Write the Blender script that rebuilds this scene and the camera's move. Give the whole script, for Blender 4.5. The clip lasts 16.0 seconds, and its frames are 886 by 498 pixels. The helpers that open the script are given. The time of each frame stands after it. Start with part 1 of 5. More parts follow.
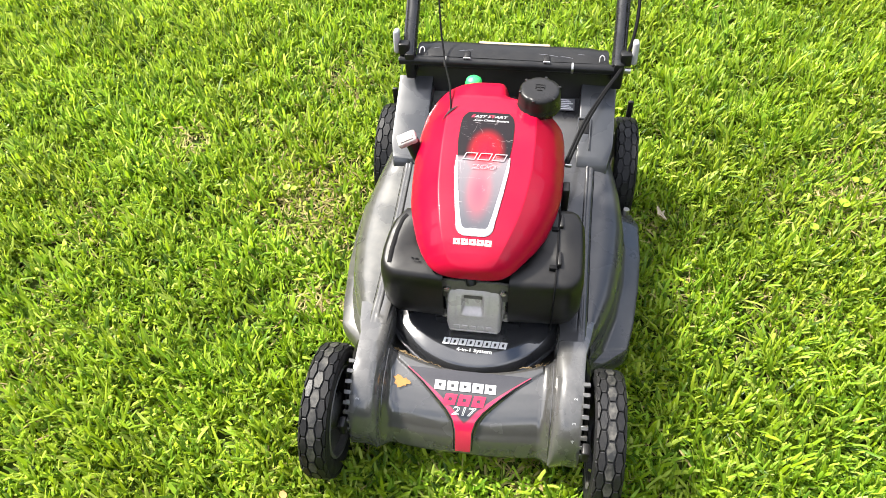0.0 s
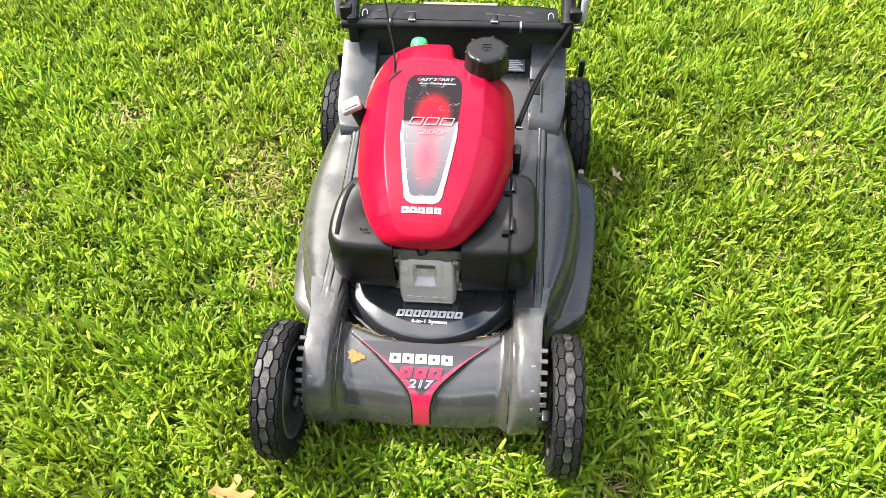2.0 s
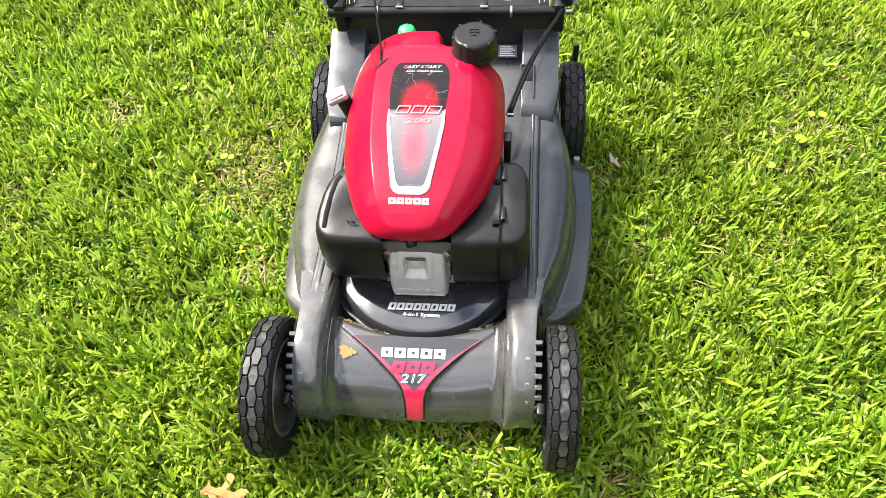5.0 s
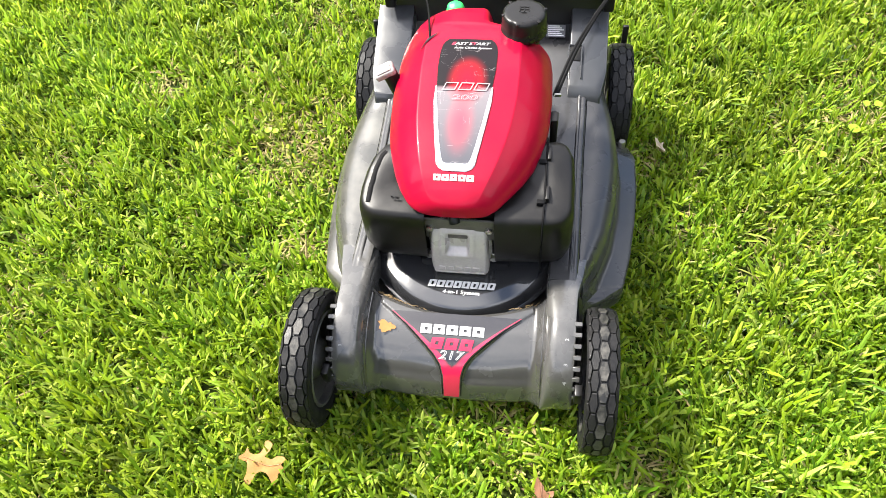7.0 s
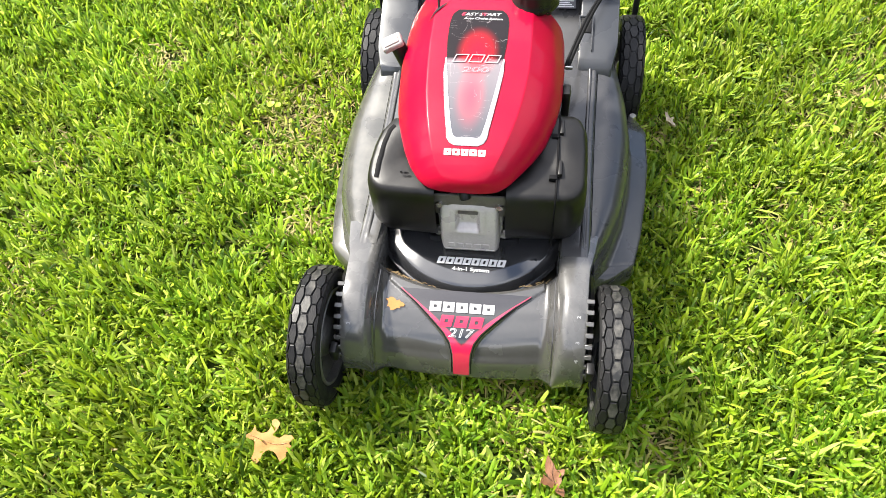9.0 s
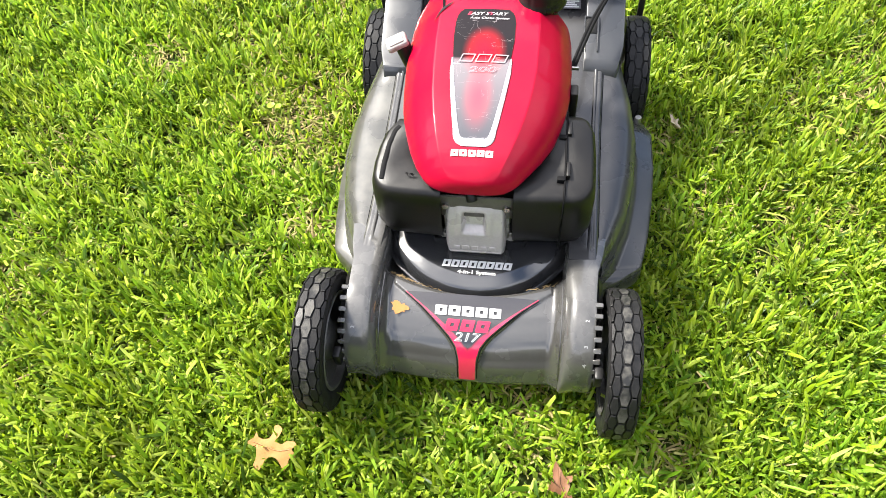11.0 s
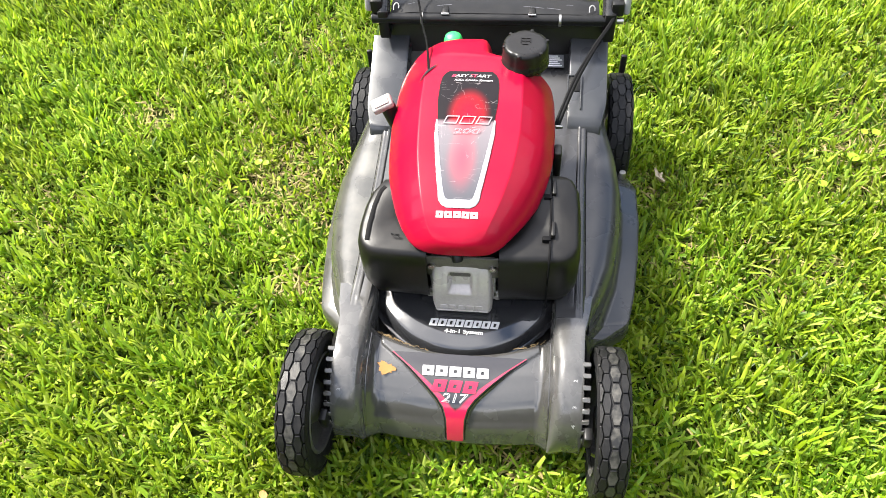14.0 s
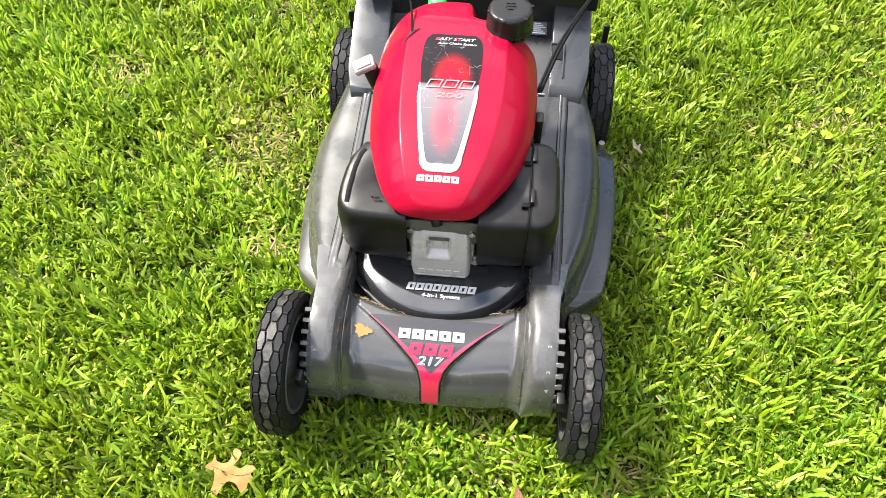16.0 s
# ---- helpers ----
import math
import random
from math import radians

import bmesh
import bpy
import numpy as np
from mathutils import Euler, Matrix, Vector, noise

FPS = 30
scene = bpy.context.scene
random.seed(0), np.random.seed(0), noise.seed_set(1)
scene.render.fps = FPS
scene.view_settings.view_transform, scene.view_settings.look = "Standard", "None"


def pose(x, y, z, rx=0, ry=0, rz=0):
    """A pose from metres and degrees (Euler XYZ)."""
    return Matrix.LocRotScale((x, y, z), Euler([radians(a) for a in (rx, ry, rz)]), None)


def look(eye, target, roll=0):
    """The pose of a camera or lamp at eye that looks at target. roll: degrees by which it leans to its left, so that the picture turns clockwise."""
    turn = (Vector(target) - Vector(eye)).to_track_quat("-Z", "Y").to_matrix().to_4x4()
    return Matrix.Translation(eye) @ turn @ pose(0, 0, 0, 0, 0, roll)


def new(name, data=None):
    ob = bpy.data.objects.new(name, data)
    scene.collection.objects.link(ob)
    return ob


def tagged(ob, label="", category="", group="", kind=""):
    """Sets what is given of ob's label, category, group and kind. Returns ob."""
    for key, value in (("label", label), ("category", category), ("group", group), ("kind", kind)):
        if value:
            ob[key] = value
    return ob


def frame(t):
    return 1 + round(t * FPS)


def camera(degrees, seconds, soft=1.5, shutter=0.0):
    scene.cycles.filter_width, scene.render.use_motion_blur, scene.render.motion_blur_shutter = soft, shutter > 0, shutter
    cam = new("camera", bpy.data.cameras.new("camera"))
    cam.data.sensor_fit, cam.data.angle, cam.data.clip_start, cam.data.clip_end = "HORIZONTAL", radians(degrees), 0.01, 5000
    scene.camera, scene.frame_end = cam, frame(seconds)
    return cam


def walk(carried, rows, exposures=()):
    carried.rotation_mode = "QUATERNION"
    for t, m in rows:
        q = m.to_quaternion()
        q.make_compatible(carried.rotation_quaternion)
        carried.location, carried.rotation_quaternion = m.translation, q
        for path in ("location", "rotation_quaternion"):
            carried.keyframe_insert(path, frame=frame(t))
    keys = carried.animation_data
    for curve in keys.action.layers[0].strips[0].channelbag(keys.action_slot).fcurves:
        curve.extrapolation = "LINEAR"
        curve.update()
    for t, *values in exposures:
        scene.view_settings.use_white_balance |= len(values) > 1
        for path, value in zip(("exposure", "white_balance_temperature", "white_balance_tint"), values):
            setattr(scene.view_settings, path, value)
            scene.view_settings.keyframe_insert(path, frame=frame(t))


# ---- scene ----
cam = camera(62.5, 16.0, soft=0.6)
PATH = [
    (0, (0.085, -0.616, 1.228), (-0.153, 0.655, -0.298), -3.4),
    (0.5, (0.085, -0.618, 1.214), (-0.157, 0.647, -0.317), -3.9),
    (1, (0.085, -0.611, 1.212), (-0.123, 0.64, -0.334), -3.6),
    (1.5, (0.094, -0.601, 1.2), (-0.079, 0.633, -0.364), -3.1),
    (2, (0.107, -0.593, 1.196), (-0.035, 0.627, -0.382), -2.6),
    (2.5, (0.12, -0.59, 1.192), (-0.001, 0.622, -0.394), -2.2),
    (3, (0.129, -0.579, 1.178), (0.026, 0.627, -0.415), -1.9),
    (3.2, (0.128, -0.581, 1.173), (0.034, 0.633, -0.414), -1.6),
    (5.3, (0.137, -0.575, 1.174), (-0.04, 0.624, -0.417), -5.1),
    (5.5, (0.131, -0.581, 1.182), (-0.052, 0.62, -0.407), -4.9),
    (6, (0.13, -0.581, 1.187), (-0.09, 0.611, -0.404), -5.7),
    (6.5, (0.122, -0.584, 1.183), (-0.121, 0.595, -0.415), -6.2),
    (7, (0.122, -0.586, 1.168), (-0.134, 0.572, -0.442), -6.5),
    (7.5, (0.119, -0.581, 1.161), (-0.139, 0.557, -0.463), -6.7),
    (8, (0.109, -0.577, 1.156), (-0.144, 0.544, -0.481), -6.7),
    (8.5, (0.105, -0.575, 1.15), (-0.144, 0.537, -0.494), -6.6),
    (9, (0.099, -0.577, 1.153), (-0.143, 0.53, -0.495), -6.4),
    (11.5, (0.078, -0.569, 1.136), (-0.147, 0.558, -0.501), -5.6),
    (12, (0.081, -0.567, 1.145), (-0.143, 0.592, -0.469), -5.6),
    (12.5, (0.084, -0.56, 1.159), (-0.139, 0.636, -0.428), -5.4),
    (13, (0.082, -0.553, 1.157), (-0.14, 0.666, -0.413), -5.2),
    (13.5, (0.081, -0.551, 1.156), (-0.138, 0.673, -0.41), -5.2),
    (14, (0.086, -0.546, 1.153), (-0.125, 0.665, -0.425), -5.0),
    (14.5, (0.075, -0.556, 1.154), (-0.122, 0.635, -0.441), -4.3),
    (15, (0.072, -0.565, 1.16), (-0.101, 0.608, -0.451), -3.1),
    (15.5, (0.078, -0.557, 1.149), (-0.067, 0.604, -0.473), -1.4),
    (16, (0.076, -0.555, 1.151), (-0.053, 0.597, -0.479), -0.7),
]
walk(cam, [(t, look(eye, target, roll)) for t, eye, target, roll in PATH])
GRASS_NEAR = 4700000

# ---------------------------------------------------------------- world and sun
SUN_ELEV, SUN_AZ = 52.0, -70.0      # degrees; azimuth from +y towards +x
world = bpy.data.worlds.new("sky")
scene.world = world
world.use_nodes = True
wn, wl = world.node_tree.nodes, world.node_tree.links
wn.clear()
w_out = wn.new("ShaderNodeOutputWorld")
w_bg = wn.new("ShaderNodeBackground")
w_sky = wn.new("ShaderNodeTexSky")
w_sky.sky_type = "NISHITA"
w_sky.sun_disc = False
w_sky.sun_elevation = radians(SUN_ELEV)
w_sky.sun_rotation = radians(SUN_AZ)
w_sky.dust_density = 2.5
w_co = wn.new("ShaderNodeTexCoord")
w_map = wn.new("ShaderNodeMapping")
w_map.inputs["Scale"].default_value = (1.6, 1.6, 3.2)
w_noise = wn.new("ShaderNodeTexNoise")
w_noise.inputs["Scale"].default_value = 1.5
w_noise.inputs["Detail"].default_value = 7
w_ramp = wn.new("ShaderNodeValToRGB")
w_ramp.color_ramp.elements[0].position = 0.36
w_ramp.color_ramp.elements[1].position = 0.60
w_mix = wn.new("ShaderNodeMix")
w_mix.data_type = "RGBA"
w_mix.inputs[7].default_value = (7.6, 7.6, 8.1, 1)
wl.new(w_co.outputs["Generated"], w_map.inputs["Vector"])
wl.new(w_map.outputs["Vector"], w_noise.inputs["Vector"])
wl.new(w_noise.outputs["Fac"], w_ramp.inputs["Fac"])
wl.new(w_ramp.outputs["Color"], w_mix.inputs[0])
wl.new(w_sky.outputs["Color"], w_mix.inputs[6])
wl.new(w_mix.outputs[2], w_bg.inputs["Color"])
w_bg.inputs["Strength"].default_value = 0.125
wl.new(w_bg.outputs["Background"], w_out.inputs["Surface"])

sun = new("sun", bpy.data.lights.new("sun", "SUN"))
sun.data.energy = 4.9
sun.data.angle = radians(6.0)
sun.data.color = (1.0, 0.95, 0.86)
_e, _a = radians(SUN_ELEV), radians(SUN_AZ)
sun.matrix_world = look((6 * math.sin(_a) * math.cos(_e), 6 * math.cos(_a) * math.cos(_e), 6 * math.sin(_e)), (0, 0, 0))
scene.view_settings.exposure = 1.83


# ---------------------------------------------------------------- materials
def material(name, base, rough=0.5, metal=0.0, other=None, scale=40.0, amount=0.5, bump=0.0, bump_scale=300.0,
             coat=0.0, rough_var=0.12, fine=8.0, spec=0.5, coat_rough=0.12):
    """A principled material with two scales of colour variation, uneven gloss and a fine bump."""
    m = bpy.data.materials.new(name)
    m.use_nodes = True
    n, l = m.node_tree.nodes, m.node_tree.links
    b = n["Principled BSDF"]
    b.inputs["Metallic"].default_value = metal
    b.inputs["Coat Weight"].default_value = coat
    b.inputs["Specular IOR Level"].default_value = spec
    b.inputs["Coat Roughness"].default_value = coat_rough
    co = n.new("ShaderNodeTexCoord")
    n1, n2 = n.new("ShaderNodeTexNoise"), n.new("ShaderNodeTexNoise")
    for t, s in ((n1, scale), (n2, scale * fine)):
        t.inputs["Scale"].default_value = s
        t.inputs["Detail"].default_value = 5
        l.new(co.outputs["Object"], t.inputs["Vector"])
    mx = n.new("ShaderNodeMix")
    mx.data_type = "RGBA"
    if other is None:
        other = tuple(min(1, c * 1.45 + 0.01) for c in base)
    mx.inputs[6].default_value = (*base, 1)
    mx.inputs[7].default_value = (*other, 1)
    add = n.new("ShaderNodeMath")
    add.operation = "MULTIPLY_ADD"
    add.inputs[1].default_value = 0.5
    rng = n.new("ShaderNodeMapRange")
    rng.inputs["From Min"].default_value, rng.inputs["From Max"].default_value = 0.5, 1.0
    rng.inputs["To Max"].default_value = amount
    half = n.new("ShaderNodeMath")
    half.operation = "MULTIPLY"
    half.inputs[1].default_value = 0.7
    l.new(n1.outputs["Fac"], half.inputs[0])
    l.new(n2.outputs["Fac"], add.inputs[0])
    l.new(half.outputs[0], add.inputs[2])
    l.new(add.outputs[0], rng.inputs["Value"])
    l.new(rng.outputs["Result"], mx.inputs[0])
    l.new(mx.outputs[2], b.inputs["Base Color"])
    rr = n.new("ShaderNodeMapRange")
    rr.inputs["From Min"].default_value, rr.inputs["From Max"].default_value = 0.35, 0.7
    rr.inputs["To Min"].default_value = max(0.02, rough - rough_var)
    rr.inputs["To Max"].default_value = min(1.0, rough + rough_var)
    l.new(n1.outputs["Fac"], rr.inputs["Value"])
    l.new(rr.outputs["Result"], b.inputs["Roughness"])
    if bump:
        n3 = n.new("ShaderNodeTexNoise")
        n3.inputs["Scale"].default_value = bump_scale
        n3.inputs["Detail"].default_value = 3
        l.new(co.outputs["Object"], n3.inputs["Vector"])
        bp = n.new("ShaderNodeBump")
        bp.inputs["Strength"].default_value = bump
        bp.inputs["Distance"].default_value = 0.001
        l.new(n3.outputs["Fac"], bp.inputs["Height"])
        l.new(bp.outputs["Normal"], b.inputs["Normal"])
    return m


TREAD_MID = material("worn_dusty_tread", (0.012, 0.012, 0.0115), 0.5, 0.0, (0.12, 0.113, 0.098), 48, 0.75, 0.4, 500, fine=4, spec=0.3)
ARM = material("scuffed_arm_plastic", (0.048, 0.047, 0.045), 0.30, 0.0, (0.13, 0.127, 0.12), 26, 0.4, 0.06, 300, coat=0.8, fine=9, spec=0.4, coat_rough=0.10)
PINKLINE = material("faint_red_outline", (0.45, 0.20, 0.22), 0.4, 0.0, (0.35, 0.12, 0.14), 60, 0.5)
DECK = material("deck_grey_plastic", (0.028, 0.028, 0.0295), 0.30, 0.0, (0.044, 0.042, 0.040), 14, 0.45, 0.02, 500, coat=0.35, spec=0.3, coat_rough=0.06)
COWL = material("cowl_grey_plastic", (0.036, 0.035, 0.033), 0.25, 0.0, (0.056, 0.053, 0.049), 18, 0.4, 0.02, 500, coat=1.0, rough_var=0.08, spec=0.5, coat_rough=0.05)
SKIRT = material("sunlit_dusty_skirt_plastic", (0.040, 0.040, 0.036), 0.32, 0.0, (0.085, 0.081, 0.066), 11, 0.7, 0.05, 400, coat=0.6, spec=0.4, coat_rough=0.12)
PANEL = material("rear_panel_plastic", (0.031, 0.033, 0.037), 0.32, 0.0, (0.044, 0.045, 0.048), 16, 0.4, 0.02, 500, coat=0.22, spec=0.32, coat_rough=0.12)
DOME = material("dome_black_gloss", (0.018, 0.0185, 0.020), 0.12, 0.0, (0.028, 0.028, 0.030), 20, 0.4, 0.01, 400, coat=1.0, coat_rough=0.03)
FLAP = material("worn_black_flap", (0.016, 0.0155, 0.015), 0.45, 0.0, (0.03, 0.029, 0.027), 26, 0.5, 0.08, 600, spec=0.35)
BLACK = material("black_textured_plastic", (0.0052, 0.0048, 0.0045), 0.42, 0.0, (0.014, 0.0125, 0.011), 22, 0.5, 0.10, 900, spec=0.28)
SATIN = material("satin_black_plastic", (0.007, 0.007, 0.0072), 0.40, 0.0, (0.017, 0.016, 0.015), 26, 0.45, 0.08, 700, spec=0.25)
RED = material("red_hood_plastic", (0.250, 0.0007, 0.016), 0.40, 0.0, (0.285, 0.0014, 0.021), 12, 0.5, 0.015, 600, coat=0.22, spec=0.10, rough_var=0.06, coat_rough=0.08)
REDLINE = material("red_print", (0.40, 0.008, 0.04), 0.4, 0.0, (0.44, 0.015, 0.055), 30, 0.5)
WHITE = material("white_print", (0.44, 0.44, 0.44), 0.45, 0.0, (0.32, 0.32, 0.32), 60, 0.4)
OUTLINE = material("pale_outline_print", (0.22, 0.18, 0.19), 0.4, 0.0, (0.14, 0.11, 0.12), 60, 0.5)
SILVER = material("silver_bezel", (0.42, 0.43, 0.46), 0.34, 0.5, (0.34, 0.34, 0.37), 40, 0.4)
ALU = material("cast_aluminium", (0.40, 0.372, 0.362), 0.36, 0.15, (0.24, 0.215, 0.20), 30, 0.6, 0.3, 700, spec=0.6)
ALU_DARK = material("dark_cast_flange", (0.10, 0.092, 0.085), 0.45, 0.2, (0.05, 0.043, 0.037), 60, 0.8, 0.3, 500, spec=0.5)
STEEL = material("bright_steel", (0.45, 0.44, 0.42), 0.36, 1.0, (0.3, 0.27, 0.24), 60, 0.5)
RUBBER = material("tyre_rubber", (0.008, 0.008, 0.0085), 0.5, 0.0, (0.018, 0.018, 0.018), 30, 0.5, 0.2, 600, spec=0.18)
TREAD = material("dusty_tread_rubber", (0.006, 0.006, 0.0065), 0.5, 0.0, (0.035, 0.033, 0.03), 36, 0.5, 0.35, 500, fine=5, spec=0.2)
RIM = material("grey_wheel_plastic", (0.040, 0.040, 0.038), 0.45, 0.0, (0.13, 0.125, 0.105), 35, 0.6, 0.1, 400)
TUBE = material("black_handle_tube", (0.013, 0.013, 0.014), 0.28, 0.2, (0.03, 0.03, 0.03), 40, 0.4)
CABLE = material("black_cable", (0.005, 0.005, 0.0055), 0.6, 0.0, (0.010, 0.010, 0.010), 60, 0.4, spec=0.06)
KNOB = material("pale_grey_plastic", (0.26, 0.26, 0.27), 0.45, 0.0, (0.18, 0.17, 0.165), 50, 0.5)
DIRTY = material("stained_white_plastic", (0.33, 0.315, 0.30), 0.55, 0.0, (0.12, 0.085, 0.06), 60, 1.0, 0.1, 300, spec=0.3)
SCALEMARK = material("dull_scale_print", (0.30, 0.30, 0.30), 0.5, 0.0, (0.2, 0.2, 0.2), 60, 0.5)
WEED = material("weed_leaf", (0.15, 0.25, 0.014), 0.5, 0.0, (0.21, 0.30, 0.025), 60, 0.6, 0.3, 200, spec=0.2)
GREEN = material("green_plastic", (0.03, 0.50, 0.10), 0.4, 0.0, (0.05, 0.6, 0.14), 40, 0.4)
TAN = material("tan_foam_strip", (0.32, 0.24, 0.15), 0.8, 0.0, (0.42, 0.34, 0.23), 60, 0.6, 0.2, 500)
LABEL = material("label_paper", (0.72, 0.72, 0.72), 0.5, 0.0, (0.6, 0.6, 0.6), 60, 0.3)
PRINTGREY = material("grey_print", (0.12, 0.12, 0.135), 0.5, 0.0, (0.17, 0.17, 0.18), 80, 0.3)
LEAF_TAN = material("tan_dry_leaf", (0.28, 0.145, 0.050), 0.65, 0.0, (0.19, 0.085, 0.028), 45, 0.6, 0.4, 250, spec=0.12)
LEAF_RIB = material("brown_leaf_rib", (0.27, 0.14, 0.052), 0.6, 0.0, (0.16, 0.07, 0.03), 60, 0.6)
LEAF_BROWN = material("brown_dry_leaf", (0.15, 0.064, 0.027), 0.6, 0.0, (0.10, 0.045, 0.02), 70, 0.7, 0.4, 250)
LEAF_PALE = material("pale_dry_leaf", (0.36, 0.29, 0.2), 0.7, 0.0, (0.22, 0.17, 0.11), 90, 0.7, 0.4, 250)


def fade_material():
    """Print on the cowl: a near-black field between two red stripes that soften inwards and meet in the stem."""
    m = bpy.data.materials.new("vee_print")
    m.use_nodes = True
    n, l = m.node_tree.nodes, m.node_tree.links
    b = n["Principled BSDF"]
    b.inputs["Roughness"].default_value = 0.2
    b.inputs["Coat Weight"].default_value = 0.8
    b.inputs["Coat Roughness"].default_value = 0.06
    co, sep = n.new("ShaderNodeTexCoord"), n.new("ShaderNodeSeparateXYZ")
    l.new(co.outputs["Object"], sep.inputs[0])
    rng = n.new("ShaderNodeMapRange")
    rng.inputs["From Min"].default_value, rng.inputs["From Max"].default_value = -0.10, 0.02
    l.new(sep.outputs["Y"], rng.inputs["Value"])

    def table(stops):
        r = n.new("ShaderNodeValToRGB")
        e = r.color_ramp.elements
        for i, (y, v) in enumerate(stops):
            el = e[i] if i < 2 else e.new(1.0)
            el.position = (y + 0.10) / 0.12
            el.color = (v, v, v, 1)
        l.new(rng.outputs["Result"], r.inputs["Fac"])
        return r.outputs["Color"]

    half = table([(-0.10, 0.0130), (0.02, 0.121), (-0.078, 0.0140), (-0.066, 0.0190), (-0.055, 0.029), (-0.04, 0.0465), (-0.015, 0.075)])
    wide = table([(-0.10, 0.06), (0.02, 0.001), (-0.074, 0.030), (-0.066, 0.014), (-0.05, 0.0105), (-0.01, 0.0062)])
    x = n.new("ShaderNodeMath")
    x.operation = "ABSOLUTE"
    l.new(sep.outputs["X"], x.inputs[0])
    gap = n.new("ShaderNodeMath")
    gap.operation = "SUBTRACT"
    l.new(half, gap.inputs[0])
    l.new(x.outputs[0], gap.inputs[1])
    share = n.new("ShaderNodeMath")
    share.operation = "DIVIDE"
    l.new(gap.outputs[0], share.inputs[0])
    l.new(wide, share.inputs[1])
    soft = n.new("ShaderNodeMapRange")
    soft.interpolation_type = "SMOOTHSTEP"
    soft.inputs["From Min"].default_value, soft.inputs["From Max"].default_value = 0.45, 1.15
    soft.inputs["To Min"].default_value, soft.inputs["To Max"].default_value = 1.0, 0.0
    l.new(share.outputs[0], soft.inputs["Value"])
    mx = n.new("ShaderNodeMix")
    mx.data_type = "RGBA"
    mx.inputs[6].default_value = (0.016, 0.0145, 0.0155, 1)
    mx.inputs[7].default_value = (0.42, 0.010, 0.050, 1)
    l.new(soft.outputs["Result"], mx.inputs[0])
    l.new(mx.outputs[2], b.inputs["Base Color"])
    return m


FADE = fade_material()
CAP = material("semi_gloss_black_cap", (0.0075, 0.0070, 0.0068), 0.36, 0.0, (0.016, 0.015, 0.014), 30, 0.5, 0.06, 500, spec=0.26)


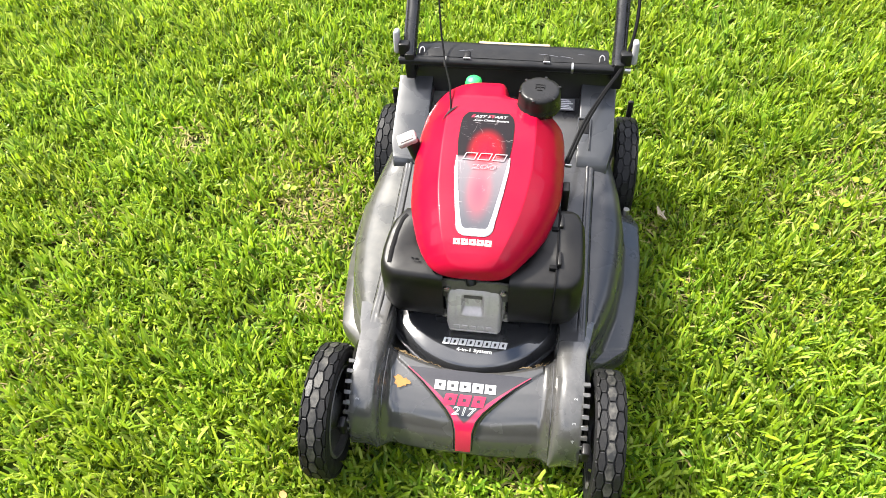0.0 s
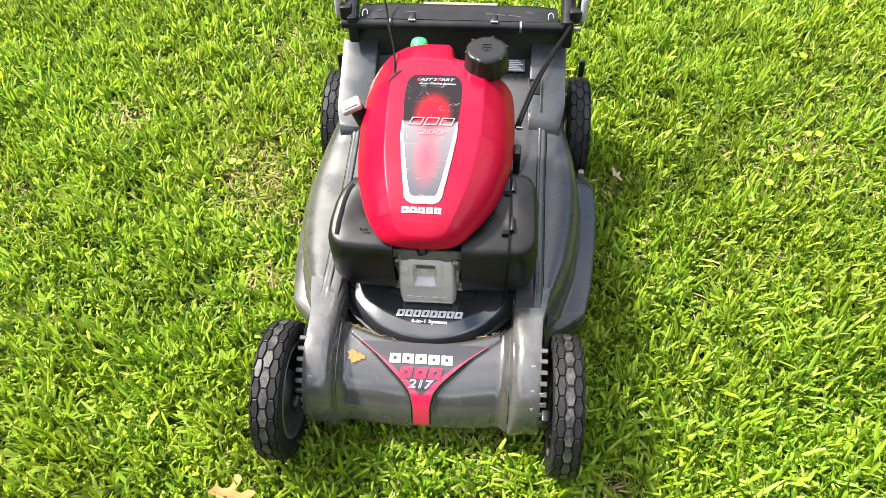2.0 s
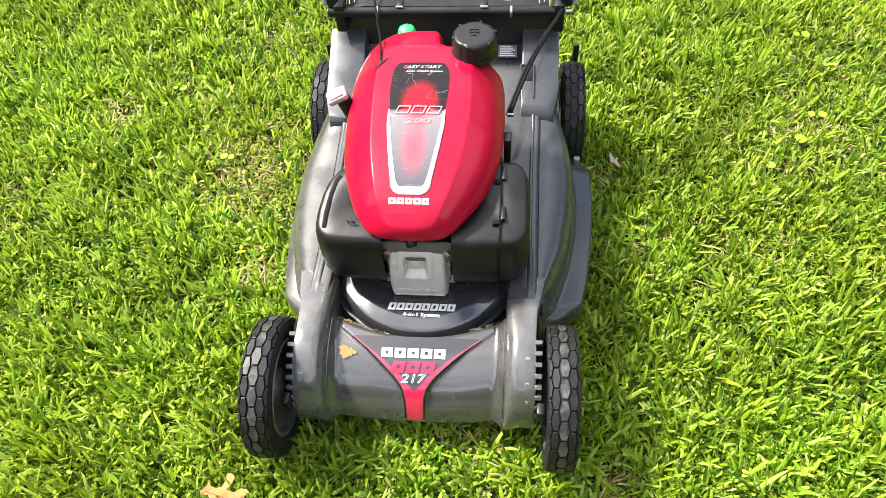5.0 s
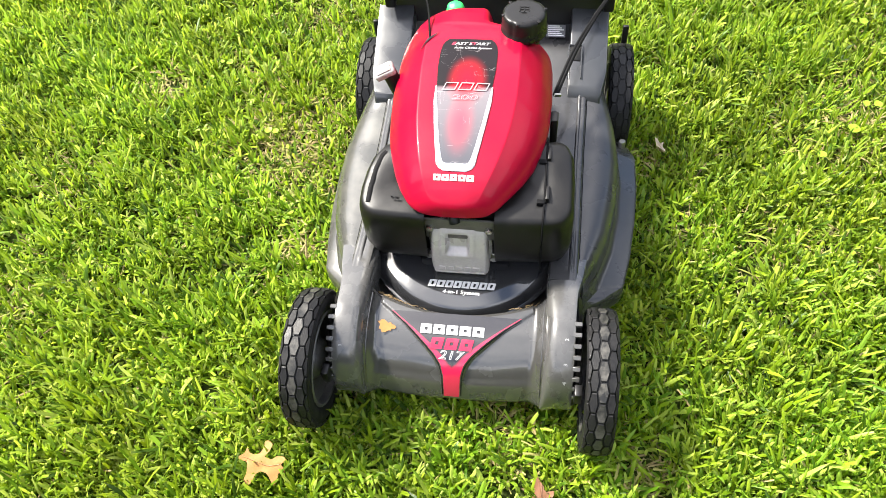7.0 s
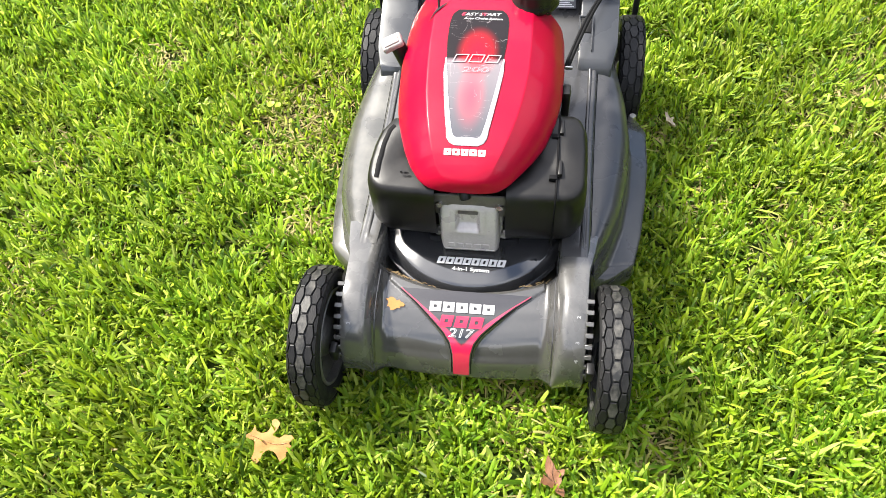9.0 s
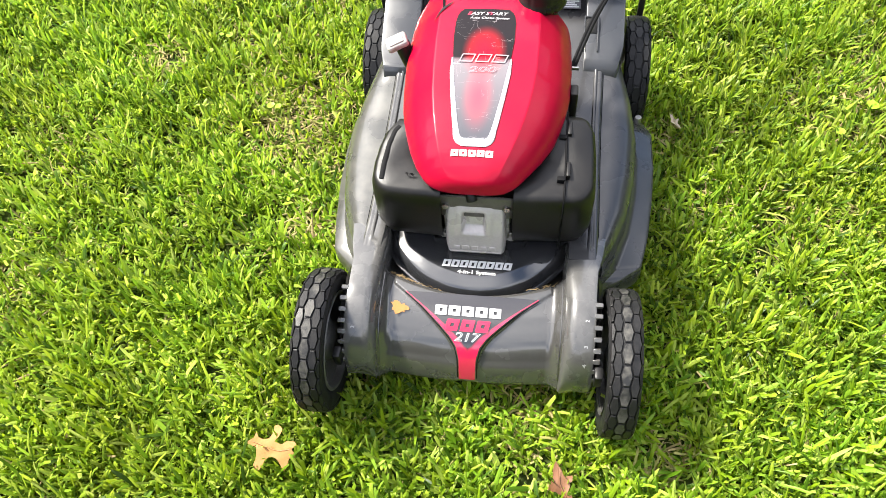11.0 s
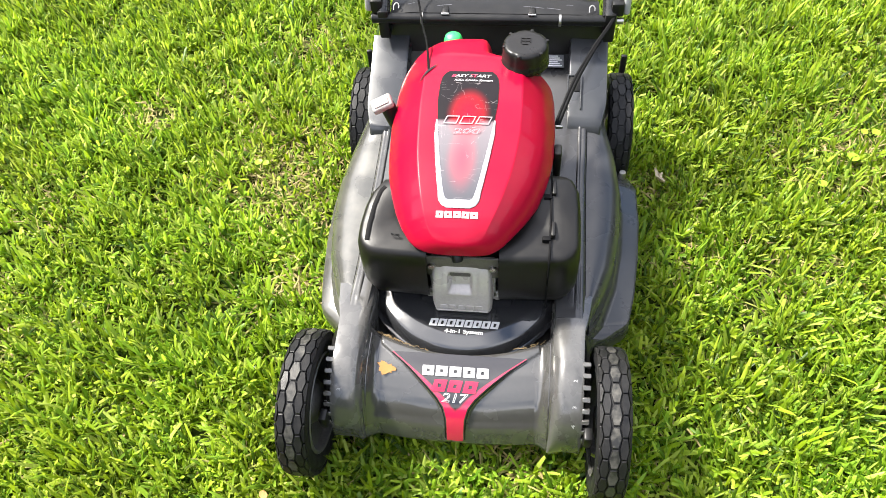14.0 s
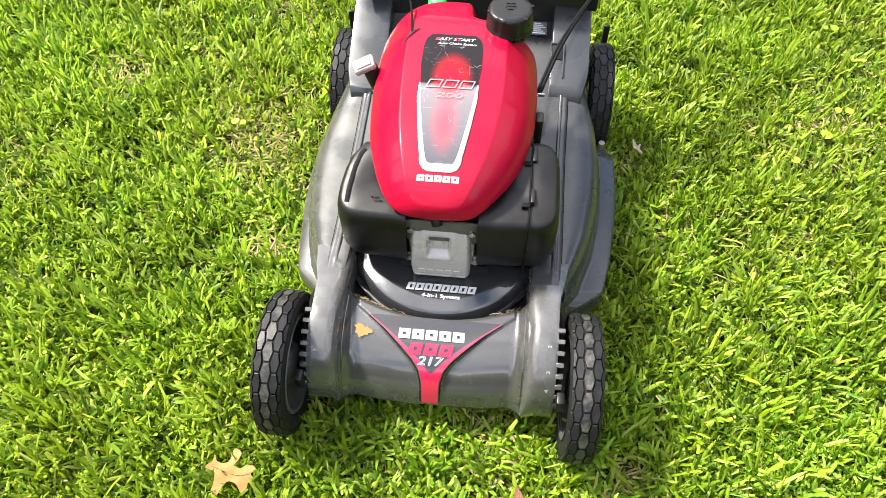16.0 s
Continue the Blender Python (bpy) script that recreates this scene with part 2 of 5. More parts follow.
def window_material():
    """The hood's printed panel: black above, clear grey below, with a soft red glow of print in the middle."""
    m = bpy.data.materials.new("printed_smoked_panel")
    m.use_nodes = True
    n, l = m.node_tree.nodes, m.node_tree.links
    b = n["Principled BSDF"]
    b.inputs["Roughness"].default_value = 0.32
    b.inputs["Specular IOR Level"].default_value = 0.12
    co = n.new("ShaderNodeTexCoord")
    sep = n.new("ShaderNodeSeparateXYZ")
    l.new(co.outputs["Object"], sep.inputs[0])
    base = n.new("ShaderNodeValToRGB")
    rng = n.new("ShaderNodeMapRange")
    rng.inputs["From Min"].default_value, rng.inputs["From Max"].default_value = 0.14, 0.37
    l.new(sep.outputs["Y"], rng.inputs["Value"])
    cr = base.color_ramp
    cr.elements[0].position, cr.elements[0].color = 0.0, (0.065, 0.065, 0.075, 1)
    cr.elements[1].position, cr.elements[1].color = 0.545, (0.010, 0.008, 0.009, 1)
    e = cr.elements.new(0.50)
    e.color = (0.135, 0.12, 0.13, 1)
    e = cr.elements.new(0.525)
    e.color = (0.12, 0.09, 0.10, 1)
    l.new(rng.outputs["Result"], base.inputs["Fac"])
    last = base.outputs["Color"]
    for (gx, gy), (rx, ry), colour, most in GLOWS:
        mp = n.new("ShaderNodeMapping")
        mp.inputs["Location"].default_value = (-gx / rx, -gy / ry, 0)
        mp.inputs["Scale"].default_value = (1 / rx, 1 / ry, 0)
        l.new(co.outputs["Object"], mp.inputs["Vector"])
        ln = n.new("ShaderNodeVectorMath")
        ln.operation = "LENGTH"
        l.new(mp.outputs["Vector"], ln.inputs[0])
        glow = n.new("ShaderNodeMapRange")
        glow.interpolation_type = "SMOOTHSTEP"
        glow.inputs["From Min"].default_value, glow.inputs["From Max"].default_value = 0.0, 1.0
        glow.inputs["To Min"].default_value, glow.inputs["To Max"].default_value = most, 0.0
        l.new(ln.outputs["Value"], glow.inputs["Value"])
        mx = n.new("ShaderNodeMix")
        mx.data_type = "RGBA"
        mx.inputs[7].default_value = (*colour, 1)
        l.new(glow.outputs["Result"], mx.inputs[0])
        l.new(last, mx.inputs[6])
        last = mx.outputs[2]
    # fine pale scratches
    lines = []
    for sx, sy, turn, cut in ((16, 60, 0.5, 0.62), (60, 14, 0.2, 0.60), (18, 55, -0.6, 0.60)):
        sm = n.new("ShaderNodeMapping")
        sm.inputs["Rotation"].default_value = (0, 0, turn)
        sm.inputs["Scale"].default_value = (sx, sy, 0)
        l.new(co.outputs["Object"], sm.inputs["Vector"])
        ns = n.new("ShaderNodeTexNoise")
        ns.inputs["Scale"].default_value = 1.0
        ns.inputs["Detail"].default_value = 1
        l.new(sm.outputs["Vector"], ns.inputs["Vector"])
        cmp_ = n.new("ShaderNodeMath")
        cmp_.operation = "COMPARE"
        cmp_.inputs[1].default_value, cmp_.inputs[2].default_value = 0.5, 0.0032
        l.new(ns.outputs["Fac"], cmp_.inputs[0])
        n4 = n.new("ShaderNodeTexNoise")
        n4.inputs["Scale"].default_value = 34 + 9 * turn
        l.new(co.outputs["Object"], n4.inputs["Vector"])
        gt = n.new("ShaderNodeMath")
        gt.operation = "GREATER_THAN"
        gt.inputs[1].default_value = cut - 0.03
        l.new(n4.outputs["Fac"], gt.inputs[0])
        ml = n.new("ShaderNodeMath")
        ml.operation = "MULTIPLY"
        l.new(cmp_.outputs[0], ml.inputs[0])
        l.new(gt.outputs[0], ml.inputs[1])
        if lines:
            mxm = n.new("ShaderNodeMath")
            mxm.operation = "MAXIMUM"
            l.new(lines[-1].outputs[0], mxm.inputs[0])
            l.new(ml.outputs[0], mxm.inputs[1])
            ml = mxm
        lines.append(ml)
    half = n.new("ShaderNodeMath")
    half.operation = "MULTIPLY"
    half.inputs[1].default_value = 0.22
    l.new(lines[-1].outputs[0], half.inputs[0])
    m2 = n.new("ShaderNodeMix")
    m2.data_type = "RGBA"
    m2.inputs[7].default_value = (0.55, 0.5, 0.5, 1)
    l.new(half.outputs[0], m2.inputs[0])
    l.new(mx.outputs[2], m2.inputs[6])
    l.new(m2.outputs[2], b.inputs["Base Color"])
    return m


GLOWS = (((-0.001, 0.276), (0.036, 0.056), (0.50, 0.004, 0.016), 1.0), ((-0.004, 0.198), (0.028, 0.066), (0.33, 0.035, 0.06), 0.7))
PRINT = window_material()


def leaf_shader(name, ramp_colours, trans, rough=0.5):
    """Grass: colour from each blade's own random number, light passes partly through."""
    m = bpy.data.materials.new(name)
    m.use_nodes = True
    n, l = m.node_tree.nodes, m.node_tree.links
    b = n["Principled BSDF"]
    out = n["Material Output"]
    b.inputs["Roughness"].default_value = rough
    b.inputs["Specular IOR Level"].default_value = 0.26
    geo = n.new("ShaderNodeNewGeometry")
    ramp = n.new("ShaderNodeValToRGB")
    cr = ramp.color_ramp
    k = len(ramp_colours)
    for i, c in enumerate(ramp_colours):
        e = cr.elements[i] if i < 2 else cr.elements.new(1.0)
        e.color = (*c, 1)
    for i, e in enumerate(cr.elements):
        e.position = i / (k - 1)
    for e, c in zip(cr.elements, ramp_colours):
        e.color = (*c, 1)
    l.new(geo.outputs["Random Per Island"], ramp.inputs["Fac"])
    co = n.new("ShaderNodeTexCoord")
    ns = n.new("ShaderNodeTexNoise")
    ns.inputs["Scale"].default_value = 5
    ns.inputs["Detail"].default_value = 3
    l.new(co.outputs["Object"], ns.inputs["Vector"])
    hsv = n.new("ShaderNodeHueSaturation")
    rg = n.new("ShaderNodeMapRange")
    rg.inputs["From Min"].default_value, rg.inputs["From Max"].default_value = 0.3, 0.7
    rg.inputs["To Min"].default_value, rg.inputs["To Max"].default_value = 0.8, 1.2
    l.new(ns.outputs["Fac"], rg.inputs["Value"])
    l.new(rg.outputs["Result"], hsv.inputs["Value"])
    n2 = n.new("ShaderNodeTexNoise")
    n2.inputs["Scale"].default_value = 2.3
    l.new(co.outputs["Object"], n2.inputs["Vector"])
    rh = n.new("ShaderNodeMapRange")
    rh.inputs["From Min"].default_value, rh.inputs["From Max"].default_value = 0.3, 0.7
    rh.inputs["To Min"].default_value, rh.inputs["To Max"].default_value = 0.494, 0.507
    l.new(n2.outputs["Fac"], rh.inputs["Value"])
    l.new(rh.outputs["Result"], hsv.inputs["Hue"])
    # pale sheath at the foot, dry cut tip
    along, across = n.new("ShaderNodeAttribute"), n.new("ShaderNodeAttribute")
    along.attribute_name, across.attribute_name = "along", "across"
    tone = n.new("ShaderNodeValToRGB")
    te = tone.color_ramp.elements
    te[0].position, te[0].color = 0.0, (0.25, 0.25, 0.25, 1)
    te[1].position, te[1].color = 1.0, (0.26, 0.26, 0.26, 1)
    for place_, v_ in ((0.22, 0.0), (0.88, 0.0), (0.94, 0.12)):
        el = te.new(place_)
        el.color = (v_, v_, v_, 1)
    l.new(along.outputs["Fac"], tone.inputs["Fac"])
    pale = n.new("ShaderNodeMix")
    pale.data_type = "RGBA"
    pale.inputs[7].default_value = (0.34, 0.38, 0.09, 1)
    l.new(tone.outputs["Color"], pale.inputs[0])
    l.new(ramp.outputs["Color"], pale.inputs[6])
    l.new(pale.outputs[2], hsv.inputs["Color"])
    # folded along the midrib, with fine veins
    fold, vein, veins = n.new("ShaderNodeMath"), n.new("ShaderNodeMath"), n.new("ShaderNodeMath")
    fold.operation, vein.operation, veins.operation = "ABSOLUTE", "SINE", "MULTIPLY_ADD"
    freq = n.new("ShaderNodeMath")
    freq.operation = "MULTIPLY"
    freq.inputs[1].default_value = 17.0
    l.new(across.outputs["Fac"], fold.inputs[0])
    l.new(across.outputs["Fac"], freq.inputs[0])
    l.new(freq.outputs[0], vein.inputs[0])
    veins.inputs[1].default_value = 0.035
    l.new(vein.outputs[0], veins.inputs[0])
    l.new(fold.outputs[0], veins.inputs[2])
    bp = n.new("ShaderNodeBump")
    bp.inputs["Strength"].default_value = 1.0
    bp.inputs["Distance"].default_value = 0.0007
    l.new(veins.outputs[0], bp.inputs["Height"])
    l.new(bp.outputs["Normal"], b.inputs["Normal"])
    l.new(hsv.outputs["Color"], b.inputs["Base Color"])
    tr = n.new("ShaderNodeBsdfTranslucent")
    through_hsv = n.new("ShaderNodeHueSaturation")
    through_hsv.inputs["Hue"].default_value = 0.497
    through_hsv.inputs["Value"].default_value = 1.35
    l.new(hsv.outputs["Color"], through_hsv.inputs["Color"])
    l.new(through_hsv.outputs["Color"], tr.inputs["Color"])
    mx = n.new("ShaderNodeMixShader")
    mx.inputs[0].default_value = trans
    l.new(b.outputs[0], mx.inputs[1])
    l.new(tr.outputs[0], mx.inputs[2])
    l.new(mx.outputs[0], out.inputs["Surface"])
    return m


GRASS = leaf_shader("grass_blade", [(0.030, 0.066, 0.004), (0.086, 0.168, 0.008), (0.200, 0.280, 0.008), (0.180, 0.304, 0.026), (0.288, 0.376, 0.025), (0.330, 0.402, 0.078)], 0.44, 0.40)
STRAW = leaf_shader("straw_blade", [(0.17, 0.20, 0.03), (0.28, 0.26, 0.08), (0.33, 0.26, 0.12), (0.19, 0.14, 0.06)], 0.25, 0.6)
FOLIAGE = material("distant_foliage", (0.020, 0.032, 0.010), 0.8, 0.0, (0.06, 0.085, 0.022), 0.5, 1.0, 0.9, 2, fine=7, spec=0.15)
CRUMB = material("dry_clippings", (0.17, 0.12, 0.06), 0.8, 0.0, (0.09, 0.06, 0.03), 90, 0.8, spec=0.15)
SOIL = material("lawn_soil", (0.024, 0.034, 0.008), 0.95, 0.0, (0.070, 0.098, 0.018), 7, 1.0, 0.9, 50, fine=24, spec=0.1)


# ---------------------------------------------------------------- mesh helpers
def part(name, bm, mat, parent, label="", smooth=40.0):
    """Link a bmesh as one mesh object under a thing or a part."""
    me = bpy.data.meshes.new(name)
    bmesh.ops.recalc_face_normals(bm, faces=bm.faces)
    for f in bm.faces:
        f.smooth = smooth > 0
    for e in bm.edges:
        if len(e.link_faces) == 2 and e.calc_face_angle(0) > radians(smooth):
            e.smooth = False
    bm.to_mesh(me)
    bm.free()
    me.materials.append(mat)
    ob = new(name, me)
    if parent is not None:
        ob.parent = parent
        ob.matrix_parent_inverse = Matrix.Translation(-parent.location)
    if label:
        tagged(ob, label)
    return ob


def grid(rows, close_u=False, close_v=False, bm=None):
    """Quads over rows of points."""
    bm = bm or bmesh.new()
    vs = [[bm.verts.new(p) for p in r] for r in rows]
    nr, nc = len(vs), len(vs[0])
    for i in range(nr if close_v else nr - 1):
        for j in range(nc if close_u else nc - 1):
            q = [vs[i][j], vs[i][(j + 1) % nc], vs[(i + 1) % nr][(j + 1) % nc], vs[(i + 1) % nr][j]]
            bm.faces.new(q)
    return bm, vs


def thicken(bm, d):
    """Give an open sheet a thickness, downwards along its normals."""
    bmesh.ops.recalc_face_normals(bm, faces=bm.faces)
    if sum(f.normal.z * f.calc_area() for f in bm.faces) < 0:
        bmesh.ops.reverse_faces(bm, faces=bm.faces)
    bmesh.ops.solidify(bm, geom=bm.faces[:], thickness=d)
    return bm


def lathe(profile, n=32, axis="z", origin=(0, 0, 0), bm=None):
    """Turn a profile of (radius, height) about an axis."""
    rows = []
    for r, h in profile:
        row = []
        for k in range(n):
            a = 2 * math.pi * k / n
            c, s = r * math.cos(a), r * math.sin(a)
            p = (c, s, h) if axis == "z" else (h, c, s) if axis == "x" else (s, h, c)
            row.append(tuple(p[i] + origin[i] for i in range(3)))
        rows.append(row)
    return grid(rows, close_u=True, bm=bm)[0]


def box(lo, hi, bevel=0.0, seg=2, bm=None):
    """A bevelled block from its two corners."""
    bm = bm or bmesh.new()
    r = bmesh.ops.create_cube(bm, size=1)["verts"]
    for v in r:
        v.co = Vector([lo[i] + (v.co[i] + 0.5) * (hi[i] - lo[i]) for i in range(3)])
    if bevel:
        es = list({e for v in r for e in v.link_edges})
        bmesh.ops.bevel(bm, geom=es, offset=bevel, segments=seg, profile=0.5, affect="EDGES")
    return bm


def tube(points, radius, n=10, flat=1.0, smooth_steps=6, bm=None):
    """A round or flattened tube along a smooth line through the points."""
    pts = [Vector(p) for p in points]
    line = []
    for i in range(len(pts) - 1):
        p0, p1, p2, p3 = pts[max(i - 1, 0)], pts[i], pts[i + 1], pts[min(i + 2, len(pts) - 1)]
        for k in range(smooth_steps):
            t = k / smooth_steps
            line.append(0.5 * ((2 * p1) + (p2 - p0) * t + (2 * p0 - 5 * p1 + 4 * p2 - p3) * t * t + (3 * p1 - p0 - 3 * p2 + p3) * t ** 3))
    line.append(pts[-1])
    rows = []
    for i, p in enumerate(line):
        d = (line[min(i + 1, len(line) - 1)] - line[max(i - 1, 0)]).normalized()
        side = d.cross(Vector((0, 0, 1)))
        side = side.normalized() if side.length > 1e-4 else Vector((1, 0, 0))
        up = side.cross(d)
        rows.append([p + (side * math.cos(2 * math.pi * k / n) + up * flat * math.sin(2 * math.pi * k / n)) * radius for k in range(n)])
    bm, vs = grid(rows, close_u=True, bm=bm)
    bm.faces.new(vs[0][::-1])
    bm.faces.new(vs[-1])
    return bm


def prism(outline, lift, depth, bevel=0.0):
    """A flat outline of (x, y) raised onto lift(x, y), with some depth."""
    bm = bmesh.new()
    top = [bm.verts.new((x, y, lift(x, y) + depth)) for x, y in outline]
    low = [bm.verts.new((x, y, lift(x, y) - 0.0005)) for x, y in outline]
    k = len(outline)
    bm.faces.new(top)
    for i in range(k):
        bm.faces.new((top[i], low[i], low[(i + 1) % k], top[(i + 1) % k]))
    return bm


def lettering(text, size, lift, centre, width=None, slant=0.0, outline=0.0, depth=0.0006):
    """Letters in the built-in font laid on the surface lift(x, y), centred; their feet point to -y."""
    cu = bpy.data.curves.new("lettering", "FONT")
    cu.body, cu.size, cu.align_x, cu.shear = text, size, "CENTER", slant
    cu.fill_mode = "NONE" if outline else "BOTH"
    cu.bevel_depth = outline
    cu.bevel_resolution = 0
    cu.resolution_u = 3
    cu.offset = 0.0 if outline else size * 0.022
    ob = bpy.data.objects.new("lettering", cu)
    scene.collection.objects.link(ob)
    bpy.context.view_layer.update()
    me = bpy.data.meshes.new_from_object(ob.evaluated_get(bpy.context.evaluated_depsgraph_get()))
    bpy.data.objects.remove(ob)
    bm = bmesh.new()
    bm.from_mesh(me)
    xs = [v.co.x for v in bm.verts]
    k = (width / (max(xs) - min(xs))) if width else 1.0
    mid = (max(xs) + min(xs)) / 2
    for v in bm.verts:
        x, y = centre[0] + (v.co.x - mid) * k, centre[1] + v.co.y
        v.co = Vector((x, y, lift(x, y) + depth + v.co.z * 0.4))
    return bm


def thing(name, place, label, category, group="", kind=""):
    ob = new(name)
    ob.empty_display_size = 0.05
    ob.location = place
    return tagged(ob, label, category, group, kind)


def ip(x, xs, ys):
    return float(np.interp(x, xs, ys))


def sstep(a, b, x):
    t = min(1.0, max(0.0, (x - a) / (b - a)))
    return t * t * (3 - 2 * t)


# ---------------------------------------------------------------- ground and lawn
def ground_z(x, y):
    return 0.006 * math.sin(2.1 * x + 0.7) * math.sin(1.7 * y + 0.3)


def build_ground():
    cs = [-400, -80, -20, -8, -4, -2.5] + [-2.0 + 0.1 * i for i in range(41)] + [2.5, 4, 8, 20, 80, 400]
    bm, _ = grid([[(x, y, -0.002) for x in cs] for y in cs])
    ob = part("ground", bm, SOIL, None)
    tagged(ob, "dark earth and thatch under a green lawn", "ground", kind="structure")


build_ground()


def build_tree_line():
    """A closed ring of far garden trees, known from its reflection in the glossy plastic."""
    rows = []
    for h in np.linspace(0, 1, 9):
        row = []
        for k in range(240):
            a = 2 * math.pi * k / 240
            top = 7.2 + 1.5 * math.sin(5 * a + 1) + 0.9 * math.sin(13 * a) + 0.6 * math.sin(31 * a + 2) + 0.4 * math.sin(67 * a)
            r = 21 + 1.2 * math.sin(9 * a) + 0.8 * math.sin(41 * a + 6 * h) - 2.5 * math.sin(math.pi * h)
            row.append((r * math.cos(a), r * math.sin(a), -0.05 + top * h))
        rows.append(row)
    bm = thicken(grid(rows, close_u=True)[0], 0.6)
    tagged(part("backdrop", bm, FOLIAGE, None), "dark green line of distant garden trees", "trees", kind="structure")


build_tree_line()

# bare, yellowed places in the lawn: x, y, radius, strength
DRY = [(-0.42, 0.50, 0.16, 0.80), (-0.34, 0.24, 0.07, 0.75), (-0.80, 0.68, 0.07, 0.9), (0.80, 0.65, 0.16, 0.6), (0.31, -0.17, 0.05, 0.7),
       (-0.92, 0.43, 0.10, 0.35), (-0.46, 0.95, 0.10, 0.7), (-0.88, 0.05, 0.12, 0.5), (0.36, 0.50, 0.07, 0.5), (0.10, -0.10, 0.09, 0.5),
       (0.62, 0.30, 0.12, 0.3), (1.0, 0.9, 0.2, 0.35), (-0.55, 0.75, 0.12, 0.4), (0.42, 0.33, 0.08, 0.35), (-0.25, -0.02, 0.06, 0.35)]
WHEELS = [(-0.2275, -0.063), (0.2265, -0.063), (-0.236, 0.573), (0.262, 0.573)]
RADIUS, TYRE_W, AXLE_Z = 0.113, 0.0455, 0.117


def spread(px, py):
    """1 round the mower, growing outwards: blades get fewer and coarser."""
    rho = np.hypot((px + 0.15) / 1.9, (py - 0.6) / 1.4)
    t = np.clip((rho - 0.80) / 0.9, 0, 1)
    return 1 + 3.4 * t * t * (3 - 2 * t), rho


def build_grass(name, label, count, lo, hi, seed):
    rng = np.random.default_rng(seed)
    # fans of blades: several blades share a shoot
    shoots = count // 5
    sx, sy = rng.uniform(lo[0], hi[0], shoots), rng.uniform(lo[1], hi[1], shoots)
    coarse, rho = spread(sx, sy)
    fade = np.clip((2.6 - rho) / 0.8, 0, 1)
    ok = rng.random(shoots) < fade / coarse ** 2
    sx, sy = sx[ok], sy[ok]
    # tufts: the shoots crowd together and leave dark gaps
    cells = rng.random((400, 400))

    def soft(px, py, size):
        u, v = px / size + 150, py / size + 150
        i, j = np.floor(u).astype(int) % 399, np.floor(v).astype(int) % 399
        fu, fv = u - np.floor(u), v - np.floor(v)
        fu, fv = fu * fu * (3 - 2 * fu), fv * fv * (3 - 2 * fv)
        return (cells[i, j] * (1 - fu) + cells[i + 1, j] * fu) * (1 - fv) + (cells[i, j + 1] * (1 - fu) + cells[i + 1, j + 1] * fu) * fv
    ok = rng.random(len(sx)) < 0.13 + 1.75 * np.clip(0.62 * soft(sx, sy, 0.026) + 0.5 * soft(sx, sy, 0.075) - 0.18, 0, 1)
    sx, sy = sx[ok], sy[ok]
    fan = rng.uniform(0, 2 * np.pi, len(sx))
    x = np.repeat(sx, 5) + rng.normal(0, 0.006, 5 * len(sx))
    y = np.repeat(sy, 5) + rng.normal(0, 0.006, 5 * len(sx))
    head = np.repeat(fan, 5) + rng.normal(0, 1.9, len(x))
    n = len(x)
    dry = np.zeros(n)
    for dx, dy, r, s in DRY:
        dry = np.maximum(dry, s * np.exp(-((x - dx) ** 2 + (y - dy) ** 2) / (r * r)))
    tuft = np.clip(1.5 * (0.55 * soft(x, y, 0.045) + 0.45 * soft(x, y, 0.026)) - 0.25, 0, 1)
    straw = rng.random(n) < 0.045 + 0.85 * dry
    thin = rng.random(n) > 0.45 * dry
    # nothing grows through a tyre
    for wx, wy in WHEELS:
        thin &= ~((np.abs(x - wx) < 0.031) & (np.abs(y - wy) < 0.075))
    x, y, head, straw, dry, tuft = x[thin], y[thin], head[thin], straw[thin], dry[thin], tuft[thin]
    n = len(x)
    length = (0.60 + 0.80 * tuft) * rng.gamma(8, 0.0040, n).clip(0.012, 0.060) * (1 - 0.35 * dry)
    width = rng.normal(0.0051, 0.0012, n).clip(0.0022, 0.0082) * np.where(straw, 0.6, 1.0)
    coarse = spread(x, y)[0]
    length, width = length * (0.80 + 0.20 * coarse), width * coarse
    lean = rng.normal(0.58, 0.40, n).clip(0.03, 1.45)
    lean = np.where(straw, rng.uniform(0.9, 1.5, n), lean)
    curl = rng.normal(0.30, 0.30, n)
    twist = rng.normal(0, 0.55, n)
    base = rng.uniform(-0.002, 0.010, n)
    ca, sa = np.cos(head), np.sin(head)
    steps = np.array([0.0, 0.38, 0.80, 1.0])
    blunt = np.where(rng.random(n) < 0.65, rng.uniform(0.55, 0.9, n), 0.18)
    wid = [0.62, 1.0, 0.94, blunt]
    V = np.zeros((n, 8, 3), np.float32)
    px, pz = np.zeros(n), base.copy()
    ang = lean.copy()
    k = 0
    for i in range(4):
        if i:
            seg = length * (steps[i] - steps[i - 1])
            px = px + np.sin(ang) * seg
            pz = pz + np.cos(ang) * seg
            ang = ang + curl * 0.5
        tw = twist * steps[i]
        # across the blade, turned a little along its length
        ax, ay = -sa * np.cos(tw), ca * np.cos(tw)
        az = np.sin(tw)
        h = width * wid[i] / 2
        cx, cy = x + ca * px, y + sa * px
        zc = np.maximum(pz, 0.004)
        V[:, k] = np.stack([cx - ax * h, cy - ay * h, zc - az * h], 1)
        V[:, k + 1] = np.stack([cx + ax * h, cy + ay * h, zc + az * h], 1)
        k += 2
    idx = (np.arange(n) * 8)[:, None]
    loops = (np.array([0, 1, 3, 2, 2, 3, 5, 4, 4, 5, 7, 6])[None] + idx).ravel()
    start = np.arange(3 * n) * 4
    total = np.full(3 * n, 4)
    me = bpy.data.meshes.new(name)
    me.vertices.add(8 * n)
    me.vertices.foreach_set("co", V.ravel())
